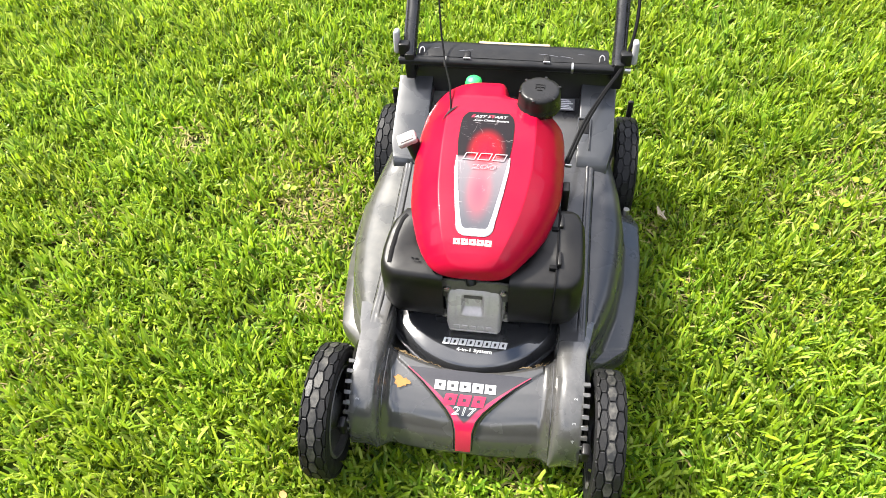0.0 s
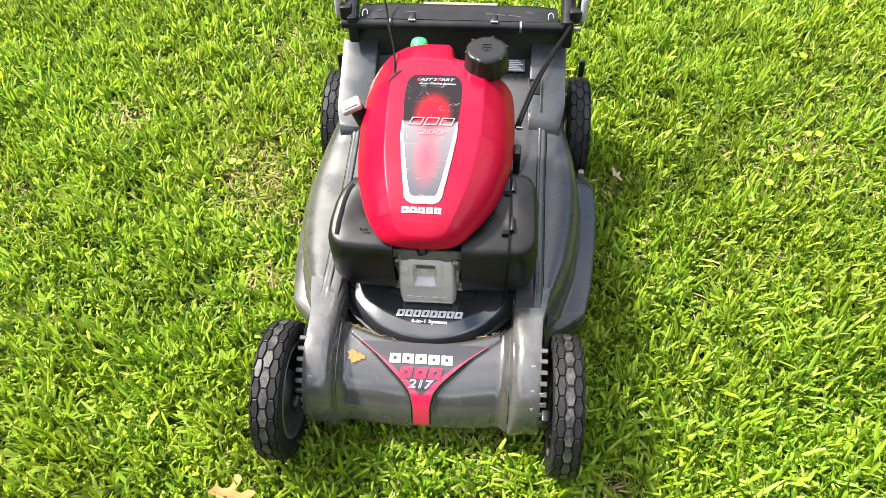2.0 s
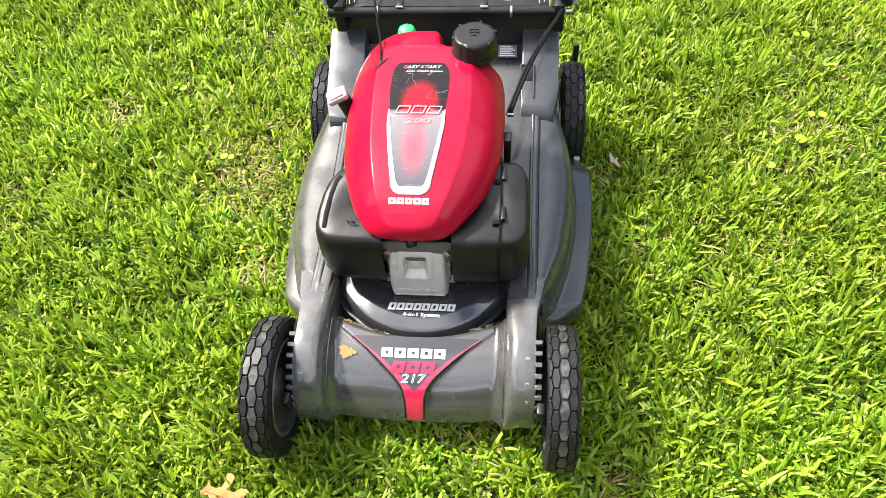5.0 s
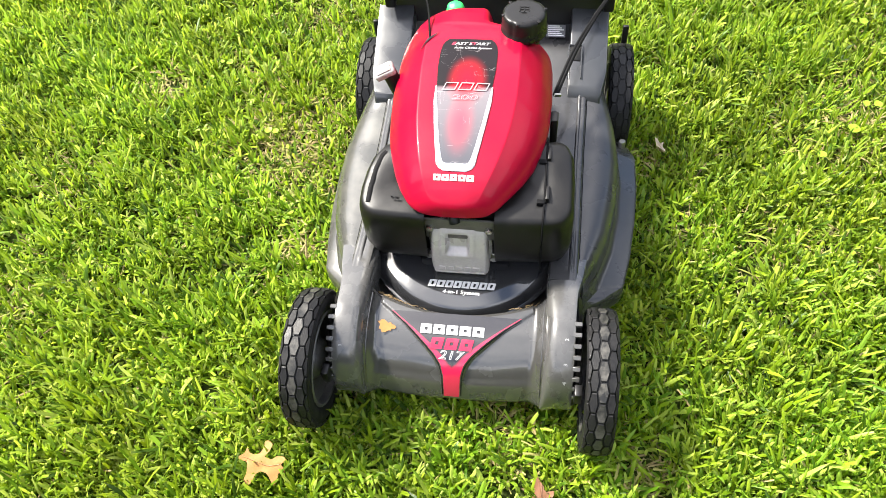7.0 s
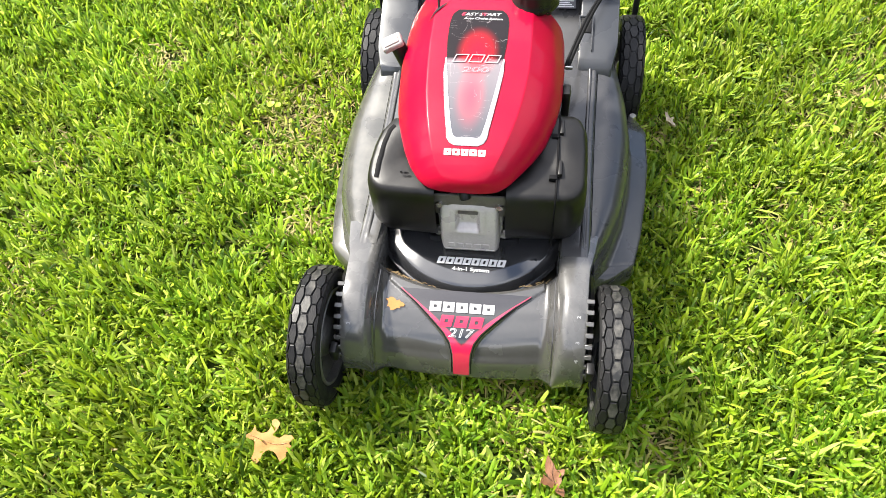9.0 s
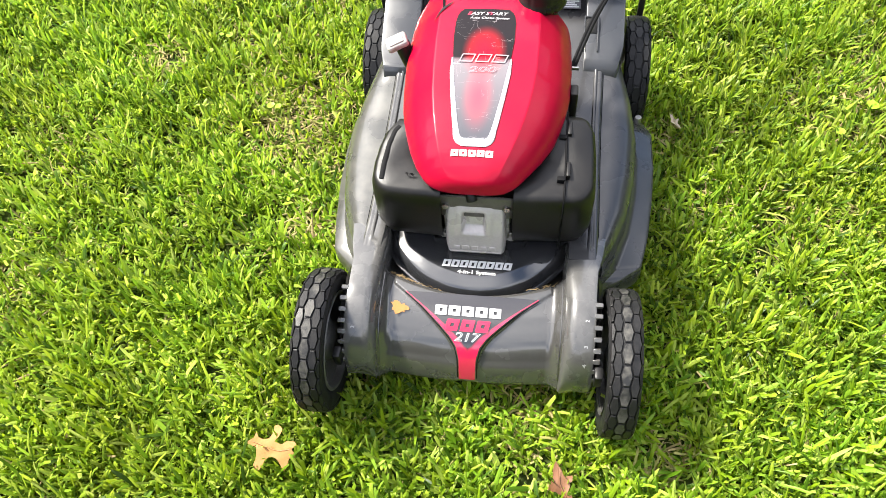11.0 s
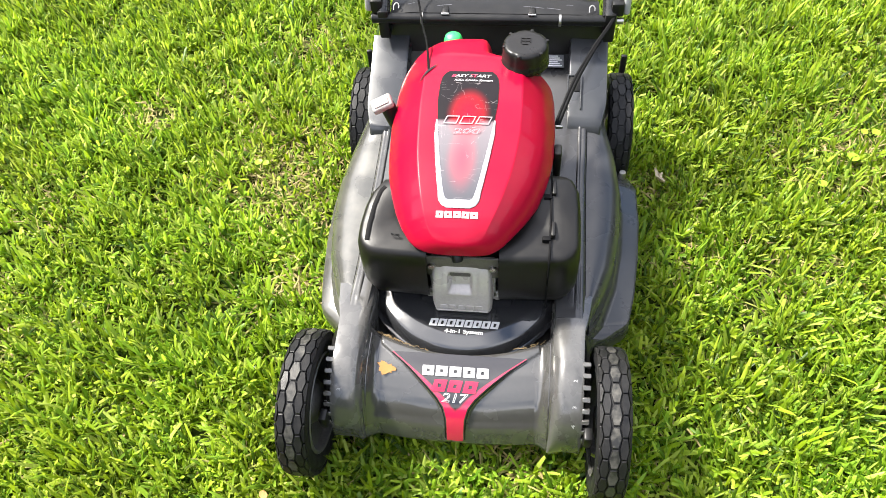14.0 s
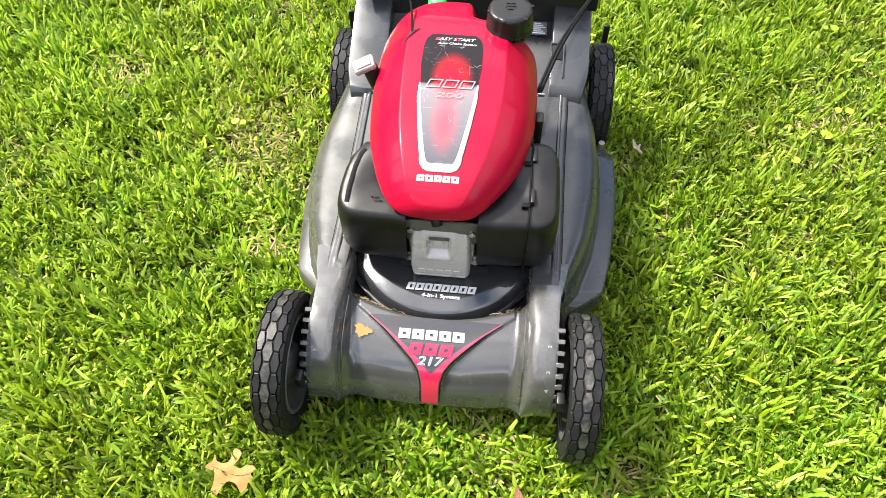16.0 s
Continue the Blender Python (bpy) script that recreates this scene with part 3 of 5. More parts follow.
    me.loops.add(len(loops))
    me.loops.foreach_set("vertex_index", loops.astype(np.int32))
    me.polygons.add(len(start))
    me.polygons.foreach_set("loop_start", start.astype(np.int32))
    me.polygons.foreach_set("loop_total", total.astype(np.int32))
    me.materials.append(GRASS)
    me.materials.append(STRAW)
    me.polygons.foreach_set("material_index", np.repeat(straw.astype(np.int32), 3))
    me.polygons.foreach_set("use_smooth", np.ones(len(start), bool))
    for key, values in (("along", np.repeat(steps, 2)), ("across", np.tile([-1.0, 1.0], 4))):
        me.attributes.new(key, "FLOAT", "POINT").data.foreach_set("value", np.tile(values, n).astype(np.float32))
    me.update(calc_edges=True)
    me.validate()
    ob = new(name, me)
    return tagged(ob, label, "grass", kind="stuff")


build_grass("lawn_grass", "bright green broad-bladed lawn grass, freshly mown, with straw patches", GRASS_NEAR, (-5.0, -3.0), (4.7, 4.2), 11)

# ---------------------------------------------------------------- the mower
mower = thing("lawn_mower", (0, 0.25, 0), "red and dark grey push lawn mower standing on the grass", "lawn mower")


# ---- surfaces that several parts share
def cowl_front(x):
    """The cowl's lower front edge, drawn back at the sides and out again to meet the arms."""
    return -0.095 + 0.012 * (abs(x) / 0.155) ** 2 - 0.016 * sstep(0.118, 0.152, abs(x))


def cowl_z(x, y):
    """Height of the front cowl."""
    y0 = cowl_front(x)
    d = y - y0
    z = 0.080 + 0.0885 * (1 - math.exp(-max(d, 0.0) / 0.030)) * (1 + 0.02 * max(d, 0.0) / 0.1) - 0.0035
    half = vee(y)
    inside = 1 - sstep(half, half + 0.004, abs(x))
    z += 0.0035 * inside
    # scooped sides above a raised lower lip
    z -= 0.0045 * (1 - inside) * sstep(0.008, 0.020, d) * (1 - sstep(0.05, 0.09, d)) * (1 - sstep(0.12, 0.15, abs(x)))
    # the sides sweep up towards the arms
    z += 0.030 * sstep(0.122, 0.156, abs(x)) ** 1.3 * sstep(0.006, 0.06, d)
    return z


def vee(y):
    """Half width of the raised middle of the cowl."""
    return ip(y, [-0.10, -0.078, -0.066, -0.055, -0.04, -0.015, 0.02], [0.0130, 0.0140, 0.0190, 0.029, 0.0465, 0.075, 0.121])


HOOD_Y = [0.077, 0.079, 0.082, 0.086, 0.091, 0.097, 0.114, 0.138, 0.168, 0.194, 0.213, 0.247, 0.303, 0.367, 0.398, 0.406, 0.414, 0.422, 0.436, 0.450, 0.460, 0.466]
HOOD_L = [0.022, 0.042, 0.054, 0.063, 0.070, 0.076, 0.088, 0.099, 0.109, 0.116, 0.120, 0.124, 0.128, 0.128, 0.126, 0.125, 0.124, 0.122, 0.118, 0.110, 0.097, 0.080]
HOOD_R = [0.016, 0.034, 0.044, 0.051, 0.058, 0.064, 0.078, 0.094, 0.109, 0.118, 0.123, 0.129, 0.131, 0.129, 0.125, 0.110, 0.062, 0.036, 0.031, 0.029, 0.027, 0.024]
HOOD_T = [0.345, 0.350, 0.354, 0.358, 0.362, 0.366, 0.375, 0.385, 0.394, 0.400, 0.404, 0.4105, 0.4185, 0.423, 0.4215, 0.421, 0.420, 0.4185, 0.416, 0.4135, 0.411, 0.409]
HOOD_E = [0.330, 0.330, 0.330, 0.331, 0.332, 0.333, 0.337, 0.340, 0.344, 0.346, 0.348, 0.351, 0.355, 0.357, 0.358, 0.358, 0.358, 0.358, 0.358, 0.360, 0.361, 0.361]


def hood_section(u, y=0.2):
    """Share of the full height over half the width: flat middle, crease, falling flank."""
    u = abs(u)
    k = sstep(0.39, 0.44, y)
    f = 1 - sstep(0.077, 0.115, y)
    crisp = ip(u, [0, 0.3, 0.48, 0.585, 0.600, 0.70, 0.81, 0.91, 0.97, 1.0], [1.0, 0.992, 0.976, 0.962, 0.950, 0.79, 0.61, 0.385, 0.17, 0.0])
    round_ = 0.55 * (1 - u ** 3.0) + 0.45 * (1 - u ** 2.0) ** 0.6
    return k * (1 - u ** 5) + (1 - k) * (f * round_ + (1 - f) * crisp)


def hood_z(x, y):
    w = ip(y, HOOD_Y, HOOD_L if x < 0 else HOOD_R)
    if x > 0:
        w = max(w, ip(y, [0.30, 0.37, 0.5], [0.0, 0.13, 0.12]))
    t, e = ip(y, HOOD_Y, HOOD_T), ip(y, HOOD_Y, HOOD_E)
    return e + (t - e) * hood_section(x / w, y)


# ---- wheels
def build_wheel(name, x, y, side, label, worn):
    w = part(name, lathe([(0.072, -0.018), (0.080, -0.0225)], 40, "x", (x, y, AXLE_Z)), RIM, mower, label)
    # carcass
    R, h = RADIUS - 0.003, TYRE_W / 2
    prof = [(0.078, -h + 0.006), (0.084, -h + 0.001), (0.094, -h - 0.001), (0.103, -h + 0.001), (R - 0.003, -h + 0.006), (R, -h + 0.013), (R + 0.001, 0),
            (R, h - 0.013), (R - 0.003, h - 0.006), (0.103, h - 0.001), (0.094, h + 0.001), (0.084, h - 0.001), (0.078, h - 0.006), (0.078, -h + 0.006)]
    tyre = part("tyre", lathe(prof, 64, "x", (x, y, AXLE_Z)), RUBBER, w, "black rubber tyre")
    # tread: a row of long hexagons between two rows of chevron blocks
    bm = bmesh.new()
    count = 23
    pitch = 2 * math.pi / count
    g = 0.0008                                        # half the groove

    def block(poly, centre):
        top, mid, low = [], [], []
        cx = sum(p[0] for p in poly) / len(poly)
        ct = sum(p[1] for p in poly) / len(poly)
        for s, t in poly:
            for k, (shr, lift) in enumerate(((1.0, -0.002), (1.0, 0.0025), (0.90, 0.0032))):
                ss, tt = cx + (s - cx) * shr, ct + (t - ct) * shr
                sink = 0.0065 * max(0.0, (abs(ss) - 0.013) / 0.016) ** 2
                r = RADIUS - 0.003 + lift - sink
                a = centre + tt / RADIUS
                (low, mid, top)[k].append(bm.verts.new((x + ss * TYRE_W / 0.052, y + r * math.cos(a), AXLE_Z + r * math.sin(a))))
        n = len(poly)
        f = bm.faces.new(top)
        f.material_index = 1 if abs(cx) < 0.004 else 0
        for a_, b_ in ((top, mid), (mid, low)):
            for i in range(n):
                bm.faces.new((a_[i], b_[i], b_[(i + 1) % n], a_[(i + 1) % n]))

    L = pitch * RADIUS
    hw, hp = 0.0098, 0.0055
    for k in range(count):
        a = k * pitch
        block([(hp - g, -L / 2 + g), (hw - g, 0), (hp - g, L / 2 - g), (-hp + g, L / 2 - g), (-hw + g, 0), (-hp + g, -L / 2 + g)], a)
        for s in (-1, 1):
            # blocks sit half a pitch on, their inner edges follow the hexagons, outer ends run onto the shoulder
            o = 0.0215
            block([(s * (hw + g), -L / 2 + g), (s * (hp + 2 * g + 0.0005), 0), (s * (hw + g), L / 2 - g), (s * (o - 0.0035), L / 2 - g - 0.0), (s * o, 0.0005), (s * (o - 0.0035), -L / 2 + g)], a + pitch / 2)
            block([(s * (o + 0.0012), 0.001 - L / 2), (s * (o - 0.0022), -0.002), (s * (o + 0.0010), L / 2 - 2.4 * g), (s * 0.0252, L / 2 - 2.4 * g), (s * 0.0252, 0.001 - L / 2)], a + pitch)
    # front tread is dusty; rear tread's darker rubber paints in the deck's shade
    part("tread", bm, TREAD if worn else RUBBER, tyre, "dusty hexagon-block tread" if worn else "hexagon-block tread, darkened for the deck's shade", 25).data.materials.append(TREAD_MID if worn else RUBBER)
    # rim with a dished web, hub and bead
    web = [(0.0795, -0.022), (0.0775, -0.025), (0.074, -0.024), (0.072, -0.010), (0.055, -0.004), (0.035, -0.004), (0.030, -0.014), (0.022, -0.020), (0.0, -0.020)]
    for sgn in (-1, 1):
        part("rim", lathe([(r, -sgn * hh * TYRE_W / 0.052) for r, hh in web], 48, "x", (x, y, AXLE_Z)), RIM, w)
    part("axle_bolt", lathe([(0.0, side * 0.028), (0.008, side * 0.028), (0.009, side * 0.022), (0.009, side * 0.015)], 6, "x", (x, y, AXLE_Z)), STEEL, w, "steel axle bolt")
    return w


for (wx, wy), nm, sd in zip(WHEELS, ("front_wheel", "front_wheel", "rear_wheel", "rear_wheel"), (-1, 1, -1, 1)):
    build_wheel(nm, wx, wy, sd, "black wheel with hexagon tread and grey rim", wy < 0.2)


# ---- deck
def deck_side(s):
    """One half of the deck as cross sections along y: middle strip, ridge, bulge and outer skirt. s: -1 or 1."""
    Y = [0.066, 0.078, 0.089, 0.118, 0.18, 0.26, 0.34, 0.42, 0.455, 0.49, 0.52, 0.56, 0.605]
    if s > 0:
        XR = [0.186, 0.186, 0.186, 0.187, 0.188, 0.189, 0.190, 0.192, 0.192, 0.192, 0.192, 0.192, 0.192]
        XB = [0.198, 0.201, 0.205, 0.220, 0.241, 0.255, 0.260, 0.252, 0.243, 0.232, 0.227, 0.226, 0.226]
        XS = [0.204, 0.210, 0.231, 0.270, 0.283, 0.293, 0.299, 0.298, 0.280, 0.240, 0.231, 0.229, 0.229]
    else:
        XR = [0.178, 0.178, 0.178, 0.177, 0.177, 0.177, 0.177, 0.177, 0.177, 0.177, 0.177, 0.177, 0.177]
        XB = [0.198, 0.201, 0.204, 0.217, 0.238, 0.250, 0.252, 0.240, 0.230, 0.218, 0.212, 0.211, 0.211]
        XS = [0.208, 0.214, 0.221, 0.252, 0.262, 0.270, 0.273, 0.270, 0.258, 0.230, 0.216, 0.214, 0.214]
    ZR = [0.1985, 0.1985, 0.1985, 0.199, 0.200, 0.203, 0.209, 0.220, 0.230, 0.243, 0.253, 0.263, 0.273]
    ZB = [0.13, 0.13, 0.128, 0.125, 0.125, 0.125, 0.127, 0.130, 0.135, 0.14, 0.14, 0.14, 0.14]
    ZS = [0.100, 0.102, 0.104, 0.106, 0.108, 0.110, 0.112, 0.113, 0.112, 0.105, 0.10, 0.10, 0.10]
    strip, bulge, skirt = [], [], []
    for y in np.linspace(0.066, 0.605, 70):
        xr, zr, xb, zb, xs, zs = (ip(y, Y, q) for q in (XR, ZR, XB, ZB, XS, ZS))
        h = 0.0034 * sstep(0.062, 0.11, y)
        zi = zr + 0.004 * sstep(0.45, 0.58, y)
        xi = ip(y, [0.066, 0.30, 0.36], [0.143 if s > 0 else 0.148, 0.14, 0.0])
        inner = xi if xi > 0.1 else 0.1
        strip.append([(s * xi, y, zi - 0.065), (s * (xi + 0.0005), y, zi - 0.006), (s * (inner + 0.002), y, zi - 0.0015), (s * (inner + 0.006), y, zi), (s * (xr - 0.014), y, zi), (s * (xr - 0.0125), y, zi + 0.8 * h),
                      (s * (xr - 0.011), y, zi + h), (s * (xr - 0.009), y, zi + h), (s * (xr - 0.0075), y, zi + 0.2 * h), (s * (xr - 0.005), y, zi + 0.2 * h), (s * (xr - 0.004), y, zi + 0.3 * h),
                      (s * (xr - 0.001), y, zi + 0.2 * h), (s * (xr + 0.002), y, zr - 0.002), (s * (xr + 0.004), y, zr - 0.008)])
        row = []
        for k in range(13):
            a = k / 12 * math.pi / 2
            row.append((s * (xr + 0.004 + (xb - xr - 0.004) * math.sin(a)), y, zb + (zr - 0.005 - 0.014 * (1 - sstep(0.072, 0.108, y)) - zb) * math.cos(a) ** 0.42))
        bulge.append(row)
        skirt.append([(s * xb, y, zb + 0.001), (s * (xb + 0.002), y, zb - 0.004), (s * (xb + (xs - xb) * 0.3), y, zs + 0.004), (s * (xs - 0.004), y, zs), (s * xs, y, zs - 0.004),
                      (s * (xs + 0.001), y, zs - 0.03), (s * (xs - 0.002), y, zs - 0.045)])
    return strip, bulge, skirt


deck = None
for s in (-1, 1):
    strip, bulge, skirt = deck_side(s)
    if deck is None:
        # left strip wears lighter ARM plastic, its colour standing in for sky sheen
        deck = part("deck", thicken(grid(strip)[0], 0.003), ARM, mower, "dark grey moulded cutting deck")
    else:
        part("deck_strip", thicken(grid(strip)[0], 0.003), DECK, deck)
    # left side takes paler SKIRT: dust plus sunlight put into the colour
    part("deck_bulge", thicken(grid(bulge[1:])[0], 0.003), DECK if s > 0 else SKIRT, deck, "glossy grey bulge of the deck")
    part("deck_skirt", thicken(grid(skirt[:56])[0], 0.003), SKIRT if s < 0 else DECK, deck, "dusty grey outer skirt, paler for the sun" if s < 0 else "dark grey outer skirt")
    # tall rear panel, sloping down to the front
    xi, xo = ((0.159, 0.228), (0.142, 0.212))[s < 0]
    rows = []
    yf = 0.440 if s > 0 else 0.424
    for y in np.linspace(yf, 0.606, 36):
        z = ip(y, [yf, yf + 0.006, yf + 0.014, yf + 0.024, 0.606], [0.185, 0.215, 0.234, 0.236 + 0.472 * (yf - 0.421), 0.312])
        o = xo - 0.010 * (1 - sstep(yf, yf + 0.06, y))
        rows.append([(s * (xi - 0.001), y, z - 0.060), (s * xi, y, z - 0.004), (s * (xi + 0.001), y, z - 0.0012), (s * (xi + 0.004), y, z),
                     (s * (xi + 0.03), y, z - 0.001), (s * (o - 0.004), y, z - 0.001), (s * (o - 0.001), y, z - 0.002), (s * o, y, z - 0.005), (s * o, y, z - 0.12)])
    part("rear_panel", grid(rows)[0], PANEL, deck, "smooth grey rear panel")
# floor of the groove between the dome and the side strips
# unseen box added first, to keep light from leaking onto the grass below
part("light_blocker", box((-0.185, -0.045, 0.066), (0.185, 0.545, 0.114), 0.004), BLACK, deck, "unseen black box under the deck that blocks light")
part("groove_floor", box((-0.185, -0.030, 0.118), (0.185, 0.42, 0.126), 0.002), BLACK, deck, "black floor of the groove")


# dome under the engine
def dome_z(x, y):
    r = math.hypot(x / 0.93, (y - 0.19))
    return 0.177 - 0.004 * sstep(0.04, 0.140, r) - 0.008 * max(0.0, min(1.0, (r - 0.150) / 0.022)) - 0.022 * sstep(0.171, 0.180, r)


rows = []
for r in [0.0, 0.04, 0.06, 0.08] + list(np.linspace(0.095, 0.185, 31)):
    rows.append([(r * math.cos(a) * 0.93, 0.19 + r * math.sin(a), dome_z(0, 0.19 + r)) for a in np.linspace(-math.pi, math.pi, 97)[:-1]])
part("blade_housing_dome", grid(rows, close_u=True)[0], DOME, deck, "glossy black dome over the blades")

# front cowl
xs = np.linspace(-0.158, 0.158, 181)
rows = []
for k in range(70):
    t = (k / 69) ** 1.5
    row = []
    for x in xs:
        y0 = cowl_front(x)
        y1 = 0.004 + 0.034 * (abs(x) / 0.14) ** 2
        y = y0 + (y1 - y0) * t
        row.append((x, y, cowl_z(x, y)))
    rows.append(row)
# rounded rear edge that drops into the groove
last = rows[-1]
rows.append([(x, y + 0.004, z - 0.002) for x, y, z in last])
rows.append([(x, y + 0.006, z - 0.008) for x, y, z in last])
rows.append([(x, y + 0.006, z - 0.030) for x, y, z in last])
rows.insert(0, [(x, y + 0.002, z - 0.010) for x, y, z in rows[0]])
rows.insert(0, [(x, y + 0.010, z - 0.014) for x, y, z in rows[1]])
cowl = part("front_cowl", grid(rows)[0], COWL, mower, "glossy grey front cowl")


# dry clippings caught in the groove behind the cowl
crumbs = bmesh.new()
pick = random.Random(5)
for k in range(70):
    x = pick.choice((pick.uniform(-0.135, -0.05), pick.uniform(-0.135, -0.10), pick.uniform(-0.12, -0.08), pick.uniform(0.085, 0.13)))
    y = 0.0085 + 0.034 * (abs(x) / 0.14) ** 2 + pick.uniform(0.0005, 0.004)
    z = cowl_z(x, y - 0.006) - pick.uniform(0.002, 0.007)
    a, ln = pick.gauss(0.2 * (1 if x > 0 else -1), 0.5), pick.uniform(0.002, 0.009)
    c_, s_ = math.cos(a) * ln / 2, math.sin(a) * ln / 2
    w_ = pick.uniform(0.0003, 0.0008)
    tilt = pick.uniform(-0.001, 0.001)
    ring = [(x - c_, y - s_ - w_, z - tilt), (x + c_, y + s_ - w_, z + tilt), (x + c_, y + s_ + w_, z + tilt), (x - c_, y - s_ + w_, z - tilt)]
    top_ = [crumbs.verts.new((p[0], p[1], p[2] + 0.0005)) for p in ring]
    low_ = [crumbs.verts.new(p) for p in ring]
    crumbs.faces.new(top_)
    for q in range(4):
        crumbs.faces.new((top_[q], low_[q], low_[(q + 1) % 4], top_[(q + 1) % 4]))
tagged(part("dry_clippings", crumbs, CRUMB, None), "dry grass clippings caught behind the front cowl", "clippings", kind="stuff")


# height adjusting arms with toothed edges
def arm(s):
    cy, cz, R = 0.0, 0.098, 0.102
    line = []
    for a in np.linspace(189, 92, 26):
        line.append((cy + R * math.cos(radians(a)), cz + R * math.sin(radians(a))))
    line += [(0.02, 0.1995), (0.045, 0.199), (0.066, 0.1985), (0.078, 0.1972), (0.112, 0.193)]
    x0, x1 = 0.141, 0.188
    rows = []
    for y, z in line:
        x1 = ip(y, [0.0, 0.045, 0.075, 0.112], [0.188, 0.190, 0.197, 0.203])
        sharp = sstep(-0.01, 0.04, y)
        fall = 0.014 - 0.009 * sharp
        rows.append([(s * (x0 - 0.001), y, max(z - 0.075, min(z - 0.002, 0.080))), (s * (x0 + 0.001), y, max(z - 0.030 + 0.022 * sharp, min(z - 0.001, 0.081))), (s * (x0 + 0.003), y, z - fall), (s * (x0 + 0.007), y, z - fall * 0.45), (s * (x0 + 0.012), y, z - fall * 0.15), (s * (x0 + 0.020), y, z), (s * (x1 - 0.006), y, z),
                     (s * (x1 - 0.001), y, z - 0.0015), (s * x1, y, z - 0.005), (s * x1, y, z - 0.040)])
    a_ob = part("wheel_arm", grid(rows)[0], ARM, mower, "scuffed grey wheel arm with a height scale")
    for a in np.linspace(97, 166, 8):
        c, si = math.cos(radians(a)), math.sin(radians(a))
        bm2 = box((-0.002, -0.0036, -0.008), (0.010, 0.0036, -0.0005), 0.0008, 1)
        for v in bm2.verts:
            px, t, r = v.co
            v.co = Vector((s * (0.187 + px), cy + (R + r) * c - t * si, cz + (R + r) * si + t * c))
        part("tooth", bm2, ARM, a_ob)
    part("arm_backing", lathe([(0.0, s * 0.189), (0.088, s * 0.189), (0.090, s * 0.192), (0.086, s * 0.197), (0.0, s * 0.198)], 40, "x", (0, -0.002, 0.098)), BLACK, a_ob, "black inner disc")
    lev = box((s * 0.196 - 0.006, -0.108, 0.120), (s * 0.196 + 0.006, -0.088, 0.150), 0.003)
    part("height_lever", lev, SATIN, a_ob, "black height lever")

    def on_arm(x, y):
        return cz + math.sqrt(max(0.0, (R + 0.0003) ** 2 - (y - cy) ** 2))
    for txt, yy in ((("2", -0.038), ("3", -0.070), ("4", -0.089)) if s > 0 else (("3", -0.068),)):
        bm3 = lettering(txt, 0.0075, lambda x, y: 0.0, (0, 0), depth=0)
        for v in bm3.verts:
            along, across = v.co.x, v.co.y
            y = yy + along * 0.9
            v.co = Vector((s * (0.177 if s > 0 else 0.171) + across * -1.0, y, on_arm(0, y) + 0.0004))
        part("scale_mark", bm3, SCALEMARK, a_ob, "small pale number")
    return a_ob


for s in (-1, 1):
    arm(s)

# red vee badge, with dark field between its arms
def strip_on(lift, left, right, n, depth=0.0012):
    """A thin printed strip between two lines of (x, y)."""
    rows = []
    for (xa, ya), (xb, yb) in zip(left, right):
        row = []
        for k in range(n + 1):
            t = k / n
            x, y = xa + (xb - xa) * t, ya + (yb - ya) * t
            row.append((x, y - (depth if lift is cowl_z else 0), lift(x, y) + depth))
        rows.append(row)
    return grid(rows)[0]


left, right = [], []
for y in np.linspace(-0.0945, 0.0075, 52):
    h = vee(y) - 0.0008
    left.append((-h, y))
    right.append((h, y))
badge = part("vee_badge", strip_on(cowl_z, left, right, 40, 0.0008), FADE, cowl, "black vee field edged with soft red stripes")
for s in (-1, 1):
    line = [(s * (vee(y) + 0.0016), y - 0.0004, cowl_z(s * (vee(y) + 0.0016), y) + 0.0002) for y in np.linspace(-0.093, 0.006, 40)]
    part("vee_groove", tube(line, 0.0009, 6, smooth_steps=1), CABLE, badge, "dark groove along the vee")
    line = [(s * (vee(y) + 0.0042), y - 0.0004, cowl_z(s * (vee(y) + 0.0042), y) - 0.0001) for y in np.linspace(-0.080, 0.004, 36)]
    part("vee_ridge", tube(line, 0.0006, 6, smooth_steps=1), COWL, badge, "fine ridge beside the groove")
# seam between cowl and arm, and the fine moulded lip along the rear edge
for s in (-1, 1):
    line = [(s * 0.1385, y, cowl_z(0.1385, y) + 0.0008) for y in np.linspace(cowl_front(0.1385) + 0.006, 0.030, 30)]
    part("side_seam", tube(line, 0.0011, 6, smooth_steps=1), COWL, cowl, "moulded seam beside the arm")


